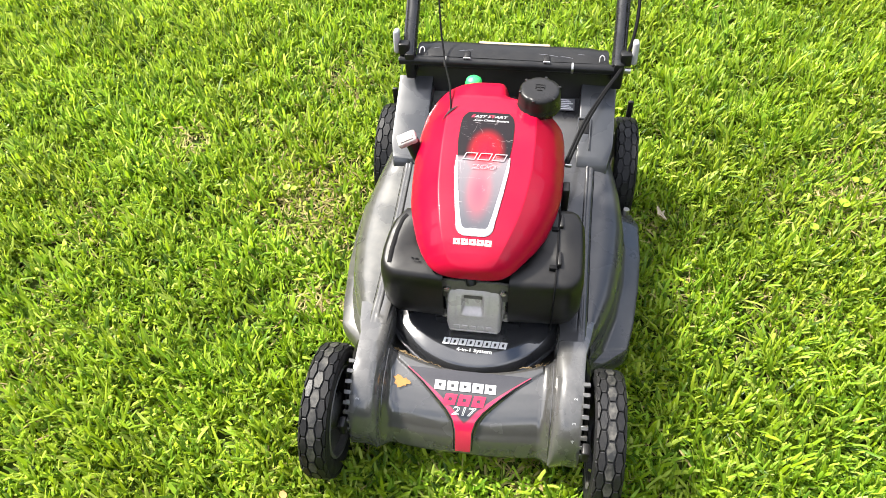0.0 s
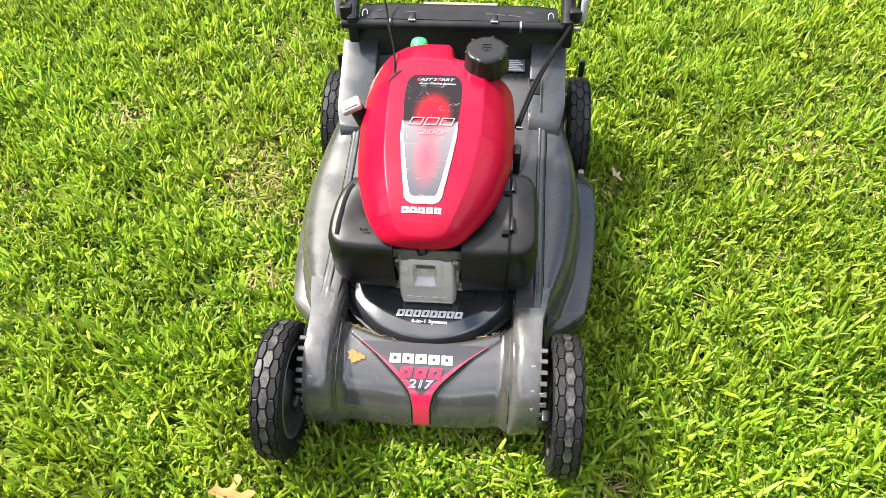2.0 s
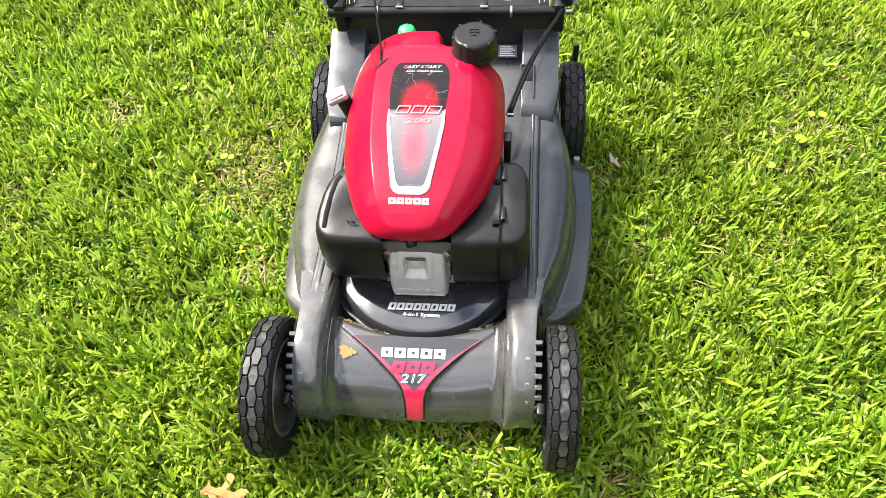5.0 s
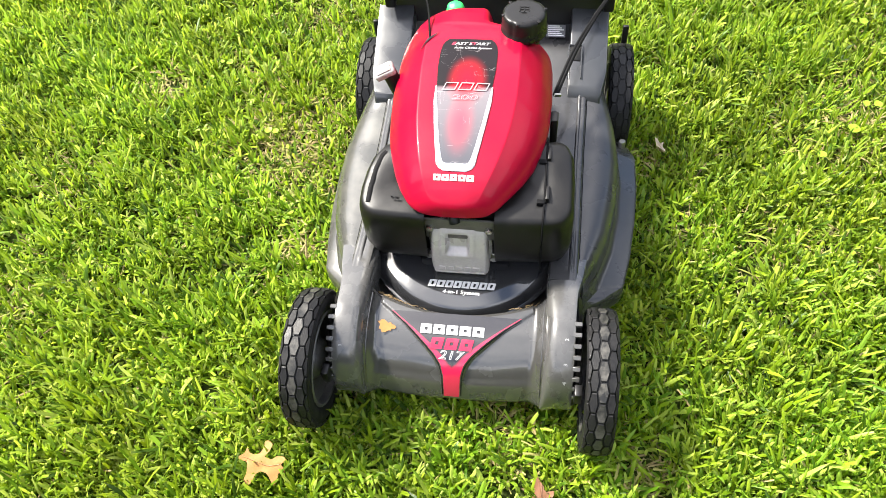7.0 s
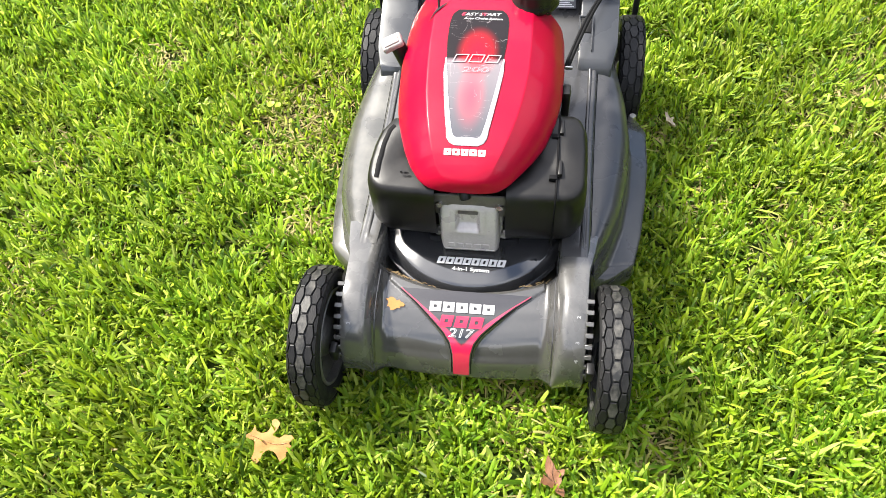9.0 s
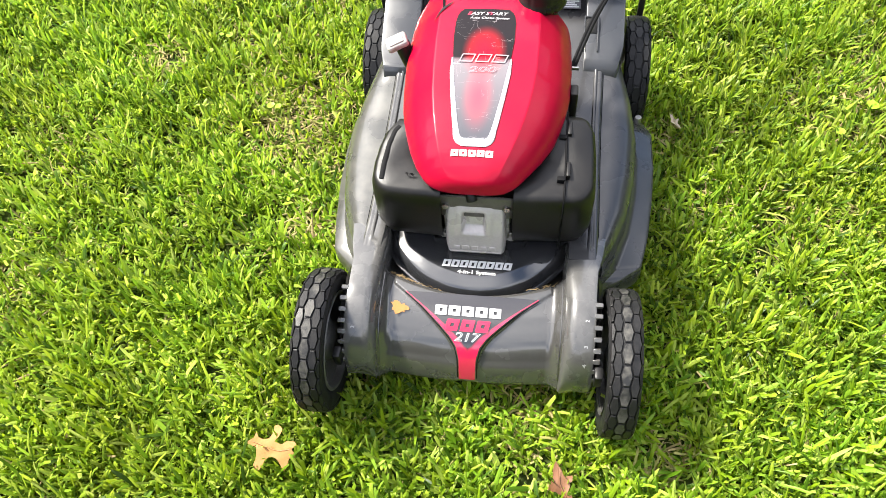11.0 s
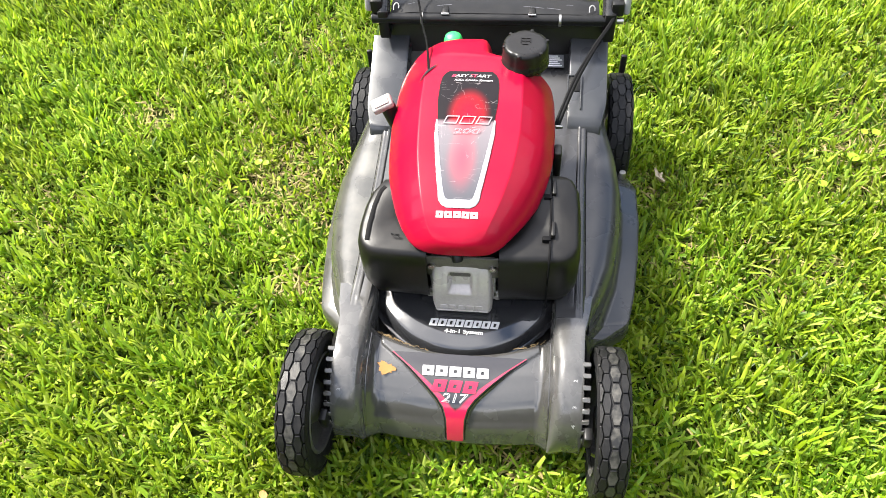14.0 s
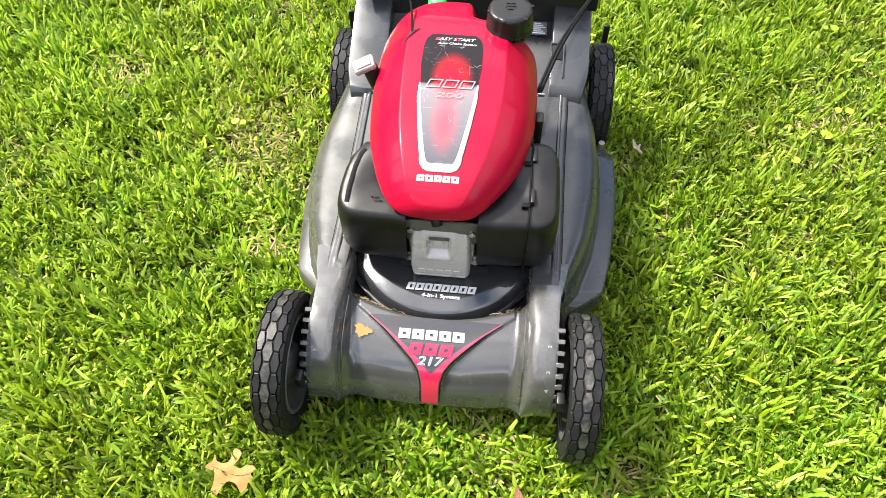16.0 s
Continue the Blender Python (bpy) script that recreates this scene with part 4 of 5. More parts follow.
def logo(lift, centre, width, height, mat, parent, n=5, gap=0.16, label="plain white block of the maker's mark", hollow=0.0, slant=0.0):
    """A maker's mark as plain blocks."""
    step = width / n
    for k in range(n):
        x0 = centre[0] - width / 2 + step * (k + gap / 2)
        x1 = x0 + step * (1 - gap)
        bm = bmesh.new()

        def at(x, yy):
            y = centre[1] + (yy - 0.5) * height
            x = x + slant * (y - centre[1])
            up = 0.0030 if lift is cowl_z else 0.0022 if lift is dome_z else 0.0014
            return bm.verts.new((x, y - (0.001 if lift is cowl_z else 0), lift(x, y) + up))
        # a rounded frame round a slot
        w, border = x1 - x0, hollow or 0.36
        tall = border * w / height * (0.8 if not hollow else 1.0)
        steps_ = 6

        def side(pa, pb):
            return [(pa[0] + (pb[0] - pa[0]) * q / steps_, pa[1] + (pb[1] - pa[1]) * q / steps_) for q in range(steps_)]
        r = 0.03
        outer = [(x0 + r * w, 0), (x1 - r * w, 0), (x1, r), (x1, 1 - r), (x1 - r * w, 1), (x0 + r * w, 1), (x0, 1 - r), (x0, r)]
        bx, by = border * w, min(0.4, tall)
        inner = [(x0 + bx, by), (x1 - bx, by), (x1 - bx, by), (x1 - bx, 1 - by), (x1 - bx, 1 - by), (x0 + bx, 1 - by), (x0 + bx, 1 - by), (x0 + bx, by)]
        o, i = [], []
        for q in range(8):
            o += [at(*p) for p in side(outer[q], outer[(q + 1) % 8])]
            i += [at(*p) for p in side(inner[q], inner[(q + 1) % 8])]
        for q in range(len(o)):
            bm.faces.new((o[q], o[(q + 1) % len(o)], i[(q + 1) % len(o)], i[q]))
        bmesh.ops.remove_doubles(bm, verts=bm.verts, dist=1e-6)
        part("mark_block", bm, mat, parent, label)


logo(cowl_z, (-0.003, -0.0200), 0.104, 0.0150, WHITE, cowl, 5, 0.14)
logo(cowl_z, (-0.002, -0.0405), 0.070, 0.0160, REDLINE, cowl, 3, 0.16, "plain red block of the model mark", slant=0.25)
part("model_number", lettering("217", 0.0150, cowl_z, (-0.001, -0.0610), 0.041, 0.2, 0.00030, 0.0026), WHITE, cowl, "outlined white number 217")
logo(dome_z, (0.004, 0.0590), 0.110, 0.0135, WHITE, deck, 8, 0.10, "plain white block of the model mark", slant=0.2)
part("lettering", lettering("4-in-1 System", 0.0095, dome_z, (0.004, 0.0415), 0.060, depth=0.0016), WHITE, deck, "small white words 4-in-1 System")


# ---- hood
rows = []
us = [-1, -0.99, -0.97, -0.94, -0.89, -0.84, -0.77, -0.70, -0.65, -0.62, -0.607, -0.600, -0.585, -0.575, -0.56, -0.50, -0.40, -0.30, -0.2, -0.1]
us = us + [0] + [-u for u in us[::-1]]
for y in np.concatenate([np.linspace(0.077, 0.10, 16), np.linspace(0.104, 0.40, 60), np.linspace(0.404, 0.466, 30)]):
    wl_, wr_ = ip(y, HOOD_Y, HOOD_L), ip(y, HOOD_Y, HOOD_R)
    row = []
    for u in us:
        x = u * (wl_ if u < 0 else wr_)
        t, e = ip(y, HOOD_Y, HOOD_T), ip(y, HOOD_Y, HOOD_E)
        row.append((x, y, e + (t - e) * hood_section(u, y)))
    rows.append(row)
rows.insert(0, [(p[0], p[1] - 0.0005, max(p[2] - 0.004, HOOD_E[0])) for p in rows[0]])
rows.insert(0, [(p[0], p[1], HOOD_E[0] - 0.003) for p in rows[1]])
rows.append([(p[0], p[1] + 0.003, p[2] - 0.004) for p in rows[-1]])
rows.append([(p[0], p[1] + 0.004, 0.345) for p in rows[-1]])
drop = [0.003 + 0.013 * sstep(0.10, 0.20, r[0][1]) for r in rows]
rows = [[(r[0][0] * 0.99, r[0][1], r[0][2] - d)] + r + [(r[-1][0] * 0.99, r[-1][1], r[-1][2] - d)] for r, d in zip(rows, [0.0] + drop[1:])]
bm, vs = grid(rows)
# soften the facets of the tables
for _ in range(1):
    bmesh.ops.smooth_vert(bm, verts=[v for v in bm.verts if not v.is_boundary], factor=0.12, use_axis_x=True, use_axis_y=True, use_axis_z=True)
hood = part("engine_hood", bm, RED, mower, "glossy red plastic engine hood", 60)


def hood_top(x, y):
    return hood_z(x, y)


# printed window with a silver bezel round its lower half
WIN_Y = [0.132, 0.1335, 0.136, 0.140, 0.150, 0.165, 0.20, 0.235, 0.265, 0.30, 0.335, 0.350, 0.358, 0.364]
WIN_W = [0.0165, 0.0185, 0.0205, 0.022, 0.0245, 0.0275, 0.0335, 0.0385, 0.0425, 0.0455, 0.0455, 0.0435, 0.040, 0.034]
WX = -0.004


def window_rows(grow, lo, hi, n):
    left, right = [], []
    for y in np.linspace(lo, hi, n):
        h = ip(y, WIN_Y, WIN_W) + grow
        left.append((WX - h, y))
        right.append((WX + h, y))
    return left, right


l_, r_ = window_rows(0.0, 0.132, 0.364, 34)
part("hood_window", strip_on(hood_top, l_, r_, 16, 0.0016), PRINT, hood, "smoked printed panel, scratched, red in the middle")
edge = [(-ip(y, WIN_Y, WIN_W), y) for y in np.linspace(0.264, 0.140, 20)]
for y in (0.136, 0.1335):
    edge.append((-ip(y, WIN_Y, WIN_W), y))
edge += [(x, 0.132) for x in np.linspace(-0.0150, 0.0150, 7)]
edge += [(-x, y) for x, y in edge[:22][::-1]]
rows = []
for i, (x, y) in enumerate(edge):
    (xa, ya), (xb, yb) = edge[max(i - 1, 0)], edge[min(i + 1, len(edge) - 1)]
    d = math.hypot(xb - xa, yb - ya)
    nx, ny = (yb - ya) / d, -(xb - xa) / d
    wide = ip(y, [0.132, 0.145, 0.24, 0.264], [0.0105, 0.0075, 0.0055, 0.002])
    row = []
    for k in (-0.1, 0.0, 0.1, 0.5, 0.9, 1.0):
        px, py = WX + x + nx * wide * k, y + ny * wide * k
        row.append((px, py, hood_top(px, py) + (0.0012 if k in (-0.1, 1.0) else 0.0024)))
    rows.append(row)
bm = grid(rows)[0]
part("window_bezel", bm, SILVER, hood, "silver bezel round the lower panel")
logo(hood_top, (-0.005, 0.1125), 0.061, 0.0085, WHITE, hood, 5, 0.14)
logo(lambda x, y: hood_top(x, y) + 0.0020, (-0.001, 0.2625), 0.072, 0.0150, OUTLINE, hood, 3, 0.16, "pale outlined block of the engine mark", 0.09, 0.35)
part("engine_number", lettering("200", 0.0125, hood_top, (-0.001, 0.2375), 0.040, 0.15, 0.0002, 0.0036), PINKLINE, hood, "faint outlined number 200")
words = lettering("EASY START", 0.0085, hood_top, (-0.002, 0.350), 0.062, 0.3, 0, 0.0026)
# the two initials are red
lows = sorted({round(v.co.x, 5) for v in words.verts})
span = lows[-1] - lows[0]
for f in words.faces:
    u = (f.calc_center_median().x - lows[0]) / span
    f.material_index = 1 if u < 0.098 or 0.505 < u < 0.605 else 0
part("lettering", words, SCALEMARK, hood, "small white words EASY START with red initials").data.materials.append(REDLINE)
part("lettering", lettering("Auto Choke System", 0.0060, hood_top, (0.001, 0.3415), 0.060, 0.2, 0, 0.0026), SCALEMARK, hood, "small white words Auto Choke System")

# starter slit
slit = []
for t in np.linspace(0, 1, 8):
    x, y = -0.084 + 0.026 * t, 0.346 + 0.046 * t - 0.010 * t * t
    h = 0.0018 * math.sin(math.pi * (0.12 + 0.8 * t))
    slit.append([(x - h, y + h * 0.5, hood_top(x - h, y) + 0.0018), (x + h, y - h * 0.5, hood_top(x + h, y) + 0.0018)])
part("starter_slit", grid(slit)[0], BLACK, hood, "black rope slit")


# fuel cap on its neck
def fuel_cap():
    c = (0.0785, 0.402)
    neck = part("fuel_neck", lathe([(0.026, 0.36), (0.026, 0.400), (0.025, 0.412), (0.025, 0.4160)], 40, "z", (*c, 0)), RUBBER, mower, "black fuel tank neck")
    bm = bmesh.new()
    n = 72
    rows = []
    for r, z in [(0.0300, 0.4120), (0.0362, 0.4130), (0.0380, 0.4160), (0.0378, 0.4230), (0.0366, 0.4245), (0.0364, 0.4320), (0.0356, 0.4440), (0.0342, 0.4490), (0.0315, 0.4510), (0.026, 0.4515), (0.012, 0.4510), (0.0, 0.4510)]:
        row = []
        for k in range(n):
            a = 2 * math.pi * k / n
            d = 0.0016 * max(0.0, math.cos(6 * a)) ** 8 if 0.03 < r < 0.04 else 0
            row.append((c[0] + (r - d) * math.cos(a), c[1] + (r - d) * math.sin(a), z))
        rows.append(row)
    cap = part("fuel_cap", grid(rows, close_u=True)[0], CAP, neck, "round black screw cap with a pump symbol", 50)
    for k in range(6):
        a = 2 * math.pi * (k + 0.25) / 6
        g = box((-0.005, -0.0026, -0.0015), (0.0042, 0.0026, 0.0014), 0.0011)
        g.transform(Matrix.Translation((c[0] + 0.0325 * math.cos(a), c[1] + 0.0325 * math.sin(a), 0.4495)) @ Matrix.Rotation(a, 4, "Z"))
        part("grip_rib", g, CAP, cap)
    sym = bmesh.new()
    for lo, hi in (((-0.008, -0.005), (-0.0068, 0.007)), ((-0.0006, -0.005), (0.0006, 0.007)), ((-0.008, 0.006), (0.008, 0.0072)), ((-0.008, -0.0006), (0.008, 0.0006)),
                   ((0.0068, -0.004), (0.008, 0.007)), ((-0.005, -0.0085), (0.004, -0.0072))):
        b2 = box((lo[0], lo[1], 0.4510), (hi[0], hi[1], 0.4522))
        me = bpy.data.meshes.new("bar")
        b2.to_mesh(me)
        b2.free()
        sym.from_mesh(me)
        bpy.data.meshes.remove(me)
    sym.transform(Matrix.Translation((c[0], c[1] + 0.004, 0)))
    part("pump_symbol", sym, BLACK, cap, "raised pump symbol")


fuel_cap()


# black shrouds either side of the cylinder
def shroud(s):
    """Rounded black engine cover; the muffler side carries a split line with clips."""
    if s < 0:
        X0, X1 = -0.158, -0.050
    else:
        X0, X1 = 0.056, 0.174
    rows = []
    # outline in plan, from the inner front round to the back; rounded front outer corner
    out = X0 if s < 0 else X1
    inn = X1 if s < 0 else X0
    def plan(grow):
        pts = [(inn, 0.078 - grow)]
        for a in np.linspace(0, 90, 8):
            r = 0.036
            cx, cy = out - s * r, 0.082 + r
            pts.append((cx + s * (r + grow) * math.sin(radians(a)), cy - (r + grow) * math.cos(radians(a))))
        # the outer rear corner is cut back towards the hood
        if s < 0:
            pts += [(out - grow, 0.135), (out + 0.004 - grow, 0.165), (out + 0.010 - grow, 0.187), (out + 0.032, 0.2165 + grow), (inn, 0.219)]
        else:
            pts += [(out + grow, 0.170), (out - 0.002 + grow, 0.203), (out - 0.010 + grow, 0.222), (out - 0.025, 0.234 + grow), (inn, 0.236)]
        return pts
    for g, z in [(-0.048, 0.184), (-0.032, 0.188), (-0.018, 0.197), (-0.007, 0.211), (-0.001, 0.230), (0.0, 0.250), (0.0, 0.288), (-0.001, 0.302), (-0.003, 0.310), (-0.0065, 0.3155), (-0.011, 0.3180)]:
        rows.append([(x, y, z + 0.024 * sstep(0.08, 0.25, y) * sstep(0.28, 0.31, z)) for x, y in plan(g)])
    for k in (0.25, 0.6, 0.95):
        rows.append([(x + (inn - x) * k, y + (0.19 - y) * k, z + 0.004 * k) for x, y, z in rows[len(rows) - 1 if k < 0.3 else -1]])
    ob = part("engine_shroud", grid(rows)[0], BLACK, mower, "matt black plastic engine shroud", 50)
    return ob


for s in (-1, 1):
    sh = shroud(s)
    if s < 0:
        top = [(-0.1415 + ip(y, [0.13, 0.165, 0.187, 0.205], [0, 0.004, 0.010, 0.023]), y, 0.3178 + 0.024 * sstep(0.08, 0.25, y)) for y in np.linspace(0.104, 0.203, 14)]
        part("rim_slot", tube([(x + 0.002, y, z + 0.0008) for x, y, z in top[:-1]], 0.0034, 8, 0.18), CABLE, sh, "dark slot along the cover edge")
    if s > 0:
        up = [(0.1275, 0.0800, 0.205), (0.1275, 0.0785, 0.295), (0.1275, 0.088, 0.3195)]
        up += [(0.1278, y, 0.3205 + 0.024 * sstep(0.08, 0.25, y)) for y in np.linspace(0.105, 0.232, 8)]
        part("split_line", tube(up, 0.0015, 6), CABLE, sh, "dark joint between covers")
        for y in (0.118, 0.187):
            z = 0.3215 + 0.024 * sstep(0.08, 0.25, y)
            part("cover_clip", box((0.1165, y - 0.004, z - 0.006), (0.1285, y + 0.004, z + 0.0016), 0.001), CABLE, sh, "black notch of the snap clip")
            part("clip_tongue", box((0.1290, y + 0.003, z - 0.004), (0.1350, y + 0.030, z + 0.0042), 0.0016), BLACK, sh, "black snap tongue")

# a crumpled black scuff on the cover beside the hood
pick = random.Random(8)
for k in range(5):
    cx, cy = -0.0960 + 0.0026 * (k - 2) + pick.uniform(-0.001, 0.001), 0.1110 + pick.uniform(-0.0015, 0.0015)
    loop = [(cx + 0.0017 * math.cos(a) * pick.uniform(0.5, 1.3), cy + 0.0016 * math.sin(a) * pick.uniform(0.5, 1.3), 0.3225 + 0.024 * sstep(0.08, 0.25, cy) + 0.001 * math.sin(3 * a)) for a in np.linspace(0, 5.2, 7)]
    part("scuff_curl", tube(loop, 0.0005, 5, smooth_steps=2), CABLE, bpy.data.objects["engine_shroud"], "curled black scuff")

# inner engine block behind the head
part("engine_block", box((-0.075, 0.105, 0.175), (0.080, 0.46, 0.318), 0.012), BLACK, mower, "black engine block under the hood")

# cylinder head cover
head = part("cylinder_head", box((-0.050, 0.093, 0.195), (0.052, 0.125, 0.290), 0.005), ALU, mower, "cast aluminium cylinder head")
bm = bmesh.new()
rows = []
# valve cover: rounded block with a scooped hollow in its upper face
PZ = [0.172, 0.1735, 0.178, 0.190, 0.205, 0.225, 0.245, 0.262, 0.274, 0.284, 0.290]
PY = [0.100, 0.086, 0.079, 0.0755, 0.075, 0.0755, 0.078, 0.082, 0.087, 0.094, 0.102]
for z in np.concatenate([[0.172, 0.1735, 0.1755, 0.178, 0.184], np.linspace(0.190, 0.284, 36), [0.287, 0.290]]):
    yf = ip(z, PZ, PY)
    w = ip(z, [0.172, 0.178, 0.20, 0.27, 0.284, 0.290], [0.041, 0.0455, 0.0465, 0.046, 0.043, 0.036])
    row = [(-w - 0.001, 0.122, z)]
    for k in range(49):
        x = -w + 2 * w * k / 48
        edge = 0.010 * max(0.0, (abs(x) / w - 0.86) / 0.14) ** 2
        dent = 0.014 * (1 - sstep(0.0135, 0.0195, abs(x + 0.002))) * sstep(0.232, 0.240, z) * (1 - sstep(0.262, 0.276, z))
        rim = -0.002 * (1 - sstep(0.024, 0.030, abs(x + 0.002))) * sstep(0.224, 0.232, z)
        row.append((x, yf + edge + dent + rim, z))
    row.append((w + 0.001, 0.122, z))
    rows.append(row)
bm, _ = grid(rows)
part("valve_cover", bm, ALU, head, "cast metal valve cover with a scooped hollow", 55)


for k in range(5):
    x0 = -0.034 + 0.0138 * k
    part("cast_block", box((x0, 0.0738, 0.193), (x0 + 0.0105, 0.078, 0.203), 0.0008, 1), ALU, head, "raised cast block of the maker's mark")
part("head_ledge", box((-0.040, 0.0745, 0.1855), (0.040, 0.080, 0.1875), 0.0008), ALU, head)
for bx, bz in ((-0.044, 0.283), (0.047, 0.283), (-0.050, 0.212), (0.054, 0.212)):
    part("head_bolt", lathe([(0.0, 0.086), (0.0052, 0.086), (0.0058, 0.088), (0.0058, 0.0925), (0.008, 0.0925), (0.008, 0.097)], 12, "y", (bx, 0, bz)), STEEL, head, "steel hexagon bolt")
part("head_flange", box((-0.053, 0.0905, 0.256), (0.056, 0.096, 0.303), 0.003), ALU_DARK, head, "dark cast flange plate")
part("breather_pipe", tube([(-0.004, 0.088, 0.300), (-0.006, 0.094, 0.307), (-0.008, 0.115, 0.314)], 0.0085, 12), SATIN, head, "black breather hose")

# dipstick
stick = part("oil_filler_tube", tube([(-0.112, 0.330, 0.300), (-0.126, 0.331, 0.345), (-0.137, 0.332, 0.378)], 0.0125, 16), BLACK, mower, "black oil filler tube")
cap = box((-0.0175, -0.0125, 0.0), (0.0175, 0.0125, 0.013), 0.0045, 3)
box((-0.0125, -0.0085, 0.012), (0.0125, 0.0075, 0.0150), 0.0014, 2, cap)
cap.transform(Matrix.Translation((-0.1425, 0.331, 0.377)) @ Matrix.Rotation(radians(-14), 4, "Y") @ Matrix.Rotation(radians(16), 4, "X") @ Matrix.Rotation(radians(18), 4, "Z"))
part("oil_cap", cap, DIRTY, stick, "grimy white oil dipstick cap")

# green knob behind the hood
part("green_knob", lathe([(0.016, 0.36), (0.016, 0.384), (0.014, 0.391), (0.009, 0.395), (0.0, 0.3965)], 24, "z", (-0.046, 0.497, 0)), GREEN, mower, "bright green plastic knob")

# ---- rear: flap, hinge rod, door, handle
rear = part("rear_flap", box((-0.192, 0.606, 0.20), (0.222, 0.614, 0.349), 0.0025), FLAP, mower, "black rear flap")
part("flap_lip", box((-0.186, 0.600, 0.338), (0.216, 0.606, 0.343), 0.0015), FLAP, rear, "rounded lip along the flap")
rod = part("hinge_rod", tube([(-0.205, 0.588, 0.362), (0.0, 0.589, 0.362), (0.232, 0.590, 0.362)], 0.0095, 14), SATIN, mower, "black hinge rod across the rear")
rows = []
for t in np.linspace(0, 1, 12):
    y = 0.592 + 0.060 * t
    z = 0.372 + 0.004 * math.sin(math.pi * t) - 0.014 * max(0, t - 0.75) ** 2 / 0.0625 * 1.0
    inset = 0.010 * max(0.0, (t - 0.55) / 0.45) ** 2
    rows.append([(x0 + (-inset if x0 > 0 else inset) * (abs(x0) > 0.15), y, z - (0.003 if 0.16 < abs(x0 - 0.016) else 0)) for x0 in np.linspace(-0.172, 0.205, 24)])
door = part("discharge_door", thicken(grid(rows)[0], 0.004), SATIN, mower, "scuffed black discharge door", 50)
part("foam_strip", box((-0.052, 0.634, 0.362), (0.090, 0.648, 0.3735), 0.002), TAN, door, "worn tan strip on the door edge")
for x in (-0.070, 0.086):
    part("door_slot", box((x - 0.006, 0.588, 0.366), (x + 0.006, 0.608, 0.3768), 0.003), BLACK, door, "black slot")
    part("slot_edge", box((x - 0.007, 0.585, 0.3725), (x + 0.007, 0.588, 0.3755), 0.0006), KNOB, door, "pale worn edge")
def door_z(y):
    t = (y - 0.592) / 0.060
    return 0.372 + 0.004 * math.sin(math.pi * t) - 0.014 * max(0, t - 0.75) ** 2 / 0.0625


for (xa, ya), (xb, yb) in (((-0.087, 0.6085), (-0.060, 0.6125)), ((0.070, 0.6100), (0.106, 0.6060)), ((0.112, 0.6065), (0.136, 0.6030)), ((0.146, 0.6150), (0.158, 0.6135)), ((-0.140, 0.6120), (-0.128, 0.6160))):
    scr = tube([(xa, ya, door_z(ya)), ((xa + xb) / 2, (ya + yb) / 2 + 0.0006, door_z((ya + yb) / 2)), (xb, yb, door_z(yb))], 0.0005, 5)
    part("scratch", scr, PRINTGREY, door, "pale scratch")
for x in (-0.160, 0.192):
    part("spring_hook", tube([(x - 0.005, 0.594, 0.375), (x - 0.005, 0.602, 0.380), (x, 0.606, 0.382), (x + 0.004, 0.601, 0.380), (x + 0.004, 0.597, 0.377)], 0.0011, 6), STEEL, rod, "bright spring hook")
for x in (-0.113, 0.136):
    part("cable_eye", lathe([(0.0100, x - 0.0025), (0.0108, x - 0.002), (0.0108, x + 0.002), (0.0100, x + 0.0025)], 16, "x", (0, 0.589, 0.362)), STEEL, rod, "steel eye")
for s, x in ((-1, -0.184), (1, 0.224)):
    b = part("handle_bracket", box((x - 0.010, 0.580, 0.322), (x + 0.010, 0.608, 0.380), 0.004), SATIN, mower, "black handle bracket")
    part("bracket_pin", lathe([(0.0, x + s * 0.024), (0.006, x + s * 0.023), (0.006, x + s * 0.012)], 12, "x", (0, 0.590, 0.362)), STEEL, b, "steel pin")
    lever = box((-0.006, -0.011, -0.025), (0.006, 0.011, 0.022), 0.005, 3)
    lever.transform(Matrix.Translation((x + s * 0.027, 0.604, 0.396)) @ Matrix.Rotation(radians(-10), 4, "X"))
    part("cam_lever", lever, KNOB, b, "pale grey cam lever")
    part("lever_hub", box((min(x, x + s * 0.022), 0.586, 0.372), (max(x, x + s * 0.022), 0.606, 0.398), 0.004), SATIN, b)
HX = (-0.184, 0.222)
hp = [(HX[0], 0.590, 0.370), (HX[0], 0.70, 0.465), (HX[0] + 0.002, 1.10, 0.80), (HX[0] + 0.02, 1.24, 0.92), (-0.10, 1.275, 0.95), (0.14, 1.275, 0.95),
      (HX[1] - 0.02, 1.24, 0.92), (HX[1] - 0.002, 1.10, 0.80), (HX[1], 0.70, 0.465), (HX[1], 0.590, 0.370)]
handle = part("handle", tube(hp, 0.0125, 14), TUBE, mower, "black tubular push handle")
part("handle_rib", tube([(HX[0] - 0.011, 0.600, 0.385), (HX[0] - 0.011, 0.70, 0.470), (HX[0] - 0.010, 1.05, 0.764)], 0.004, 8), TUBE, handle)
part("handle_rib", tube([(HX[1] + 0.010, 0.600, 0.385), (HX[1] + 0.010, 0.70, 0.470), (HX[1] + 0.009, 1.05, 0.764)], 0.004, 8), TUBE, handle)

# scraper tabs behind the rear wheels, and a bracket beside the hood
for x in (-0.236, 0.268):
    part("scraper_tab", box((x - 0.006, 0.642, 0.150), (x + 0.006, 0.650, 0.246), 0.003), SATIN, mower, "black tab behind the wheel")
part("side_bracket", box((0.130, 0.262, 0.300), (0.142, 0.285, 0.352), 0.003), BLACK, mower, "black bracket under the hood edge")

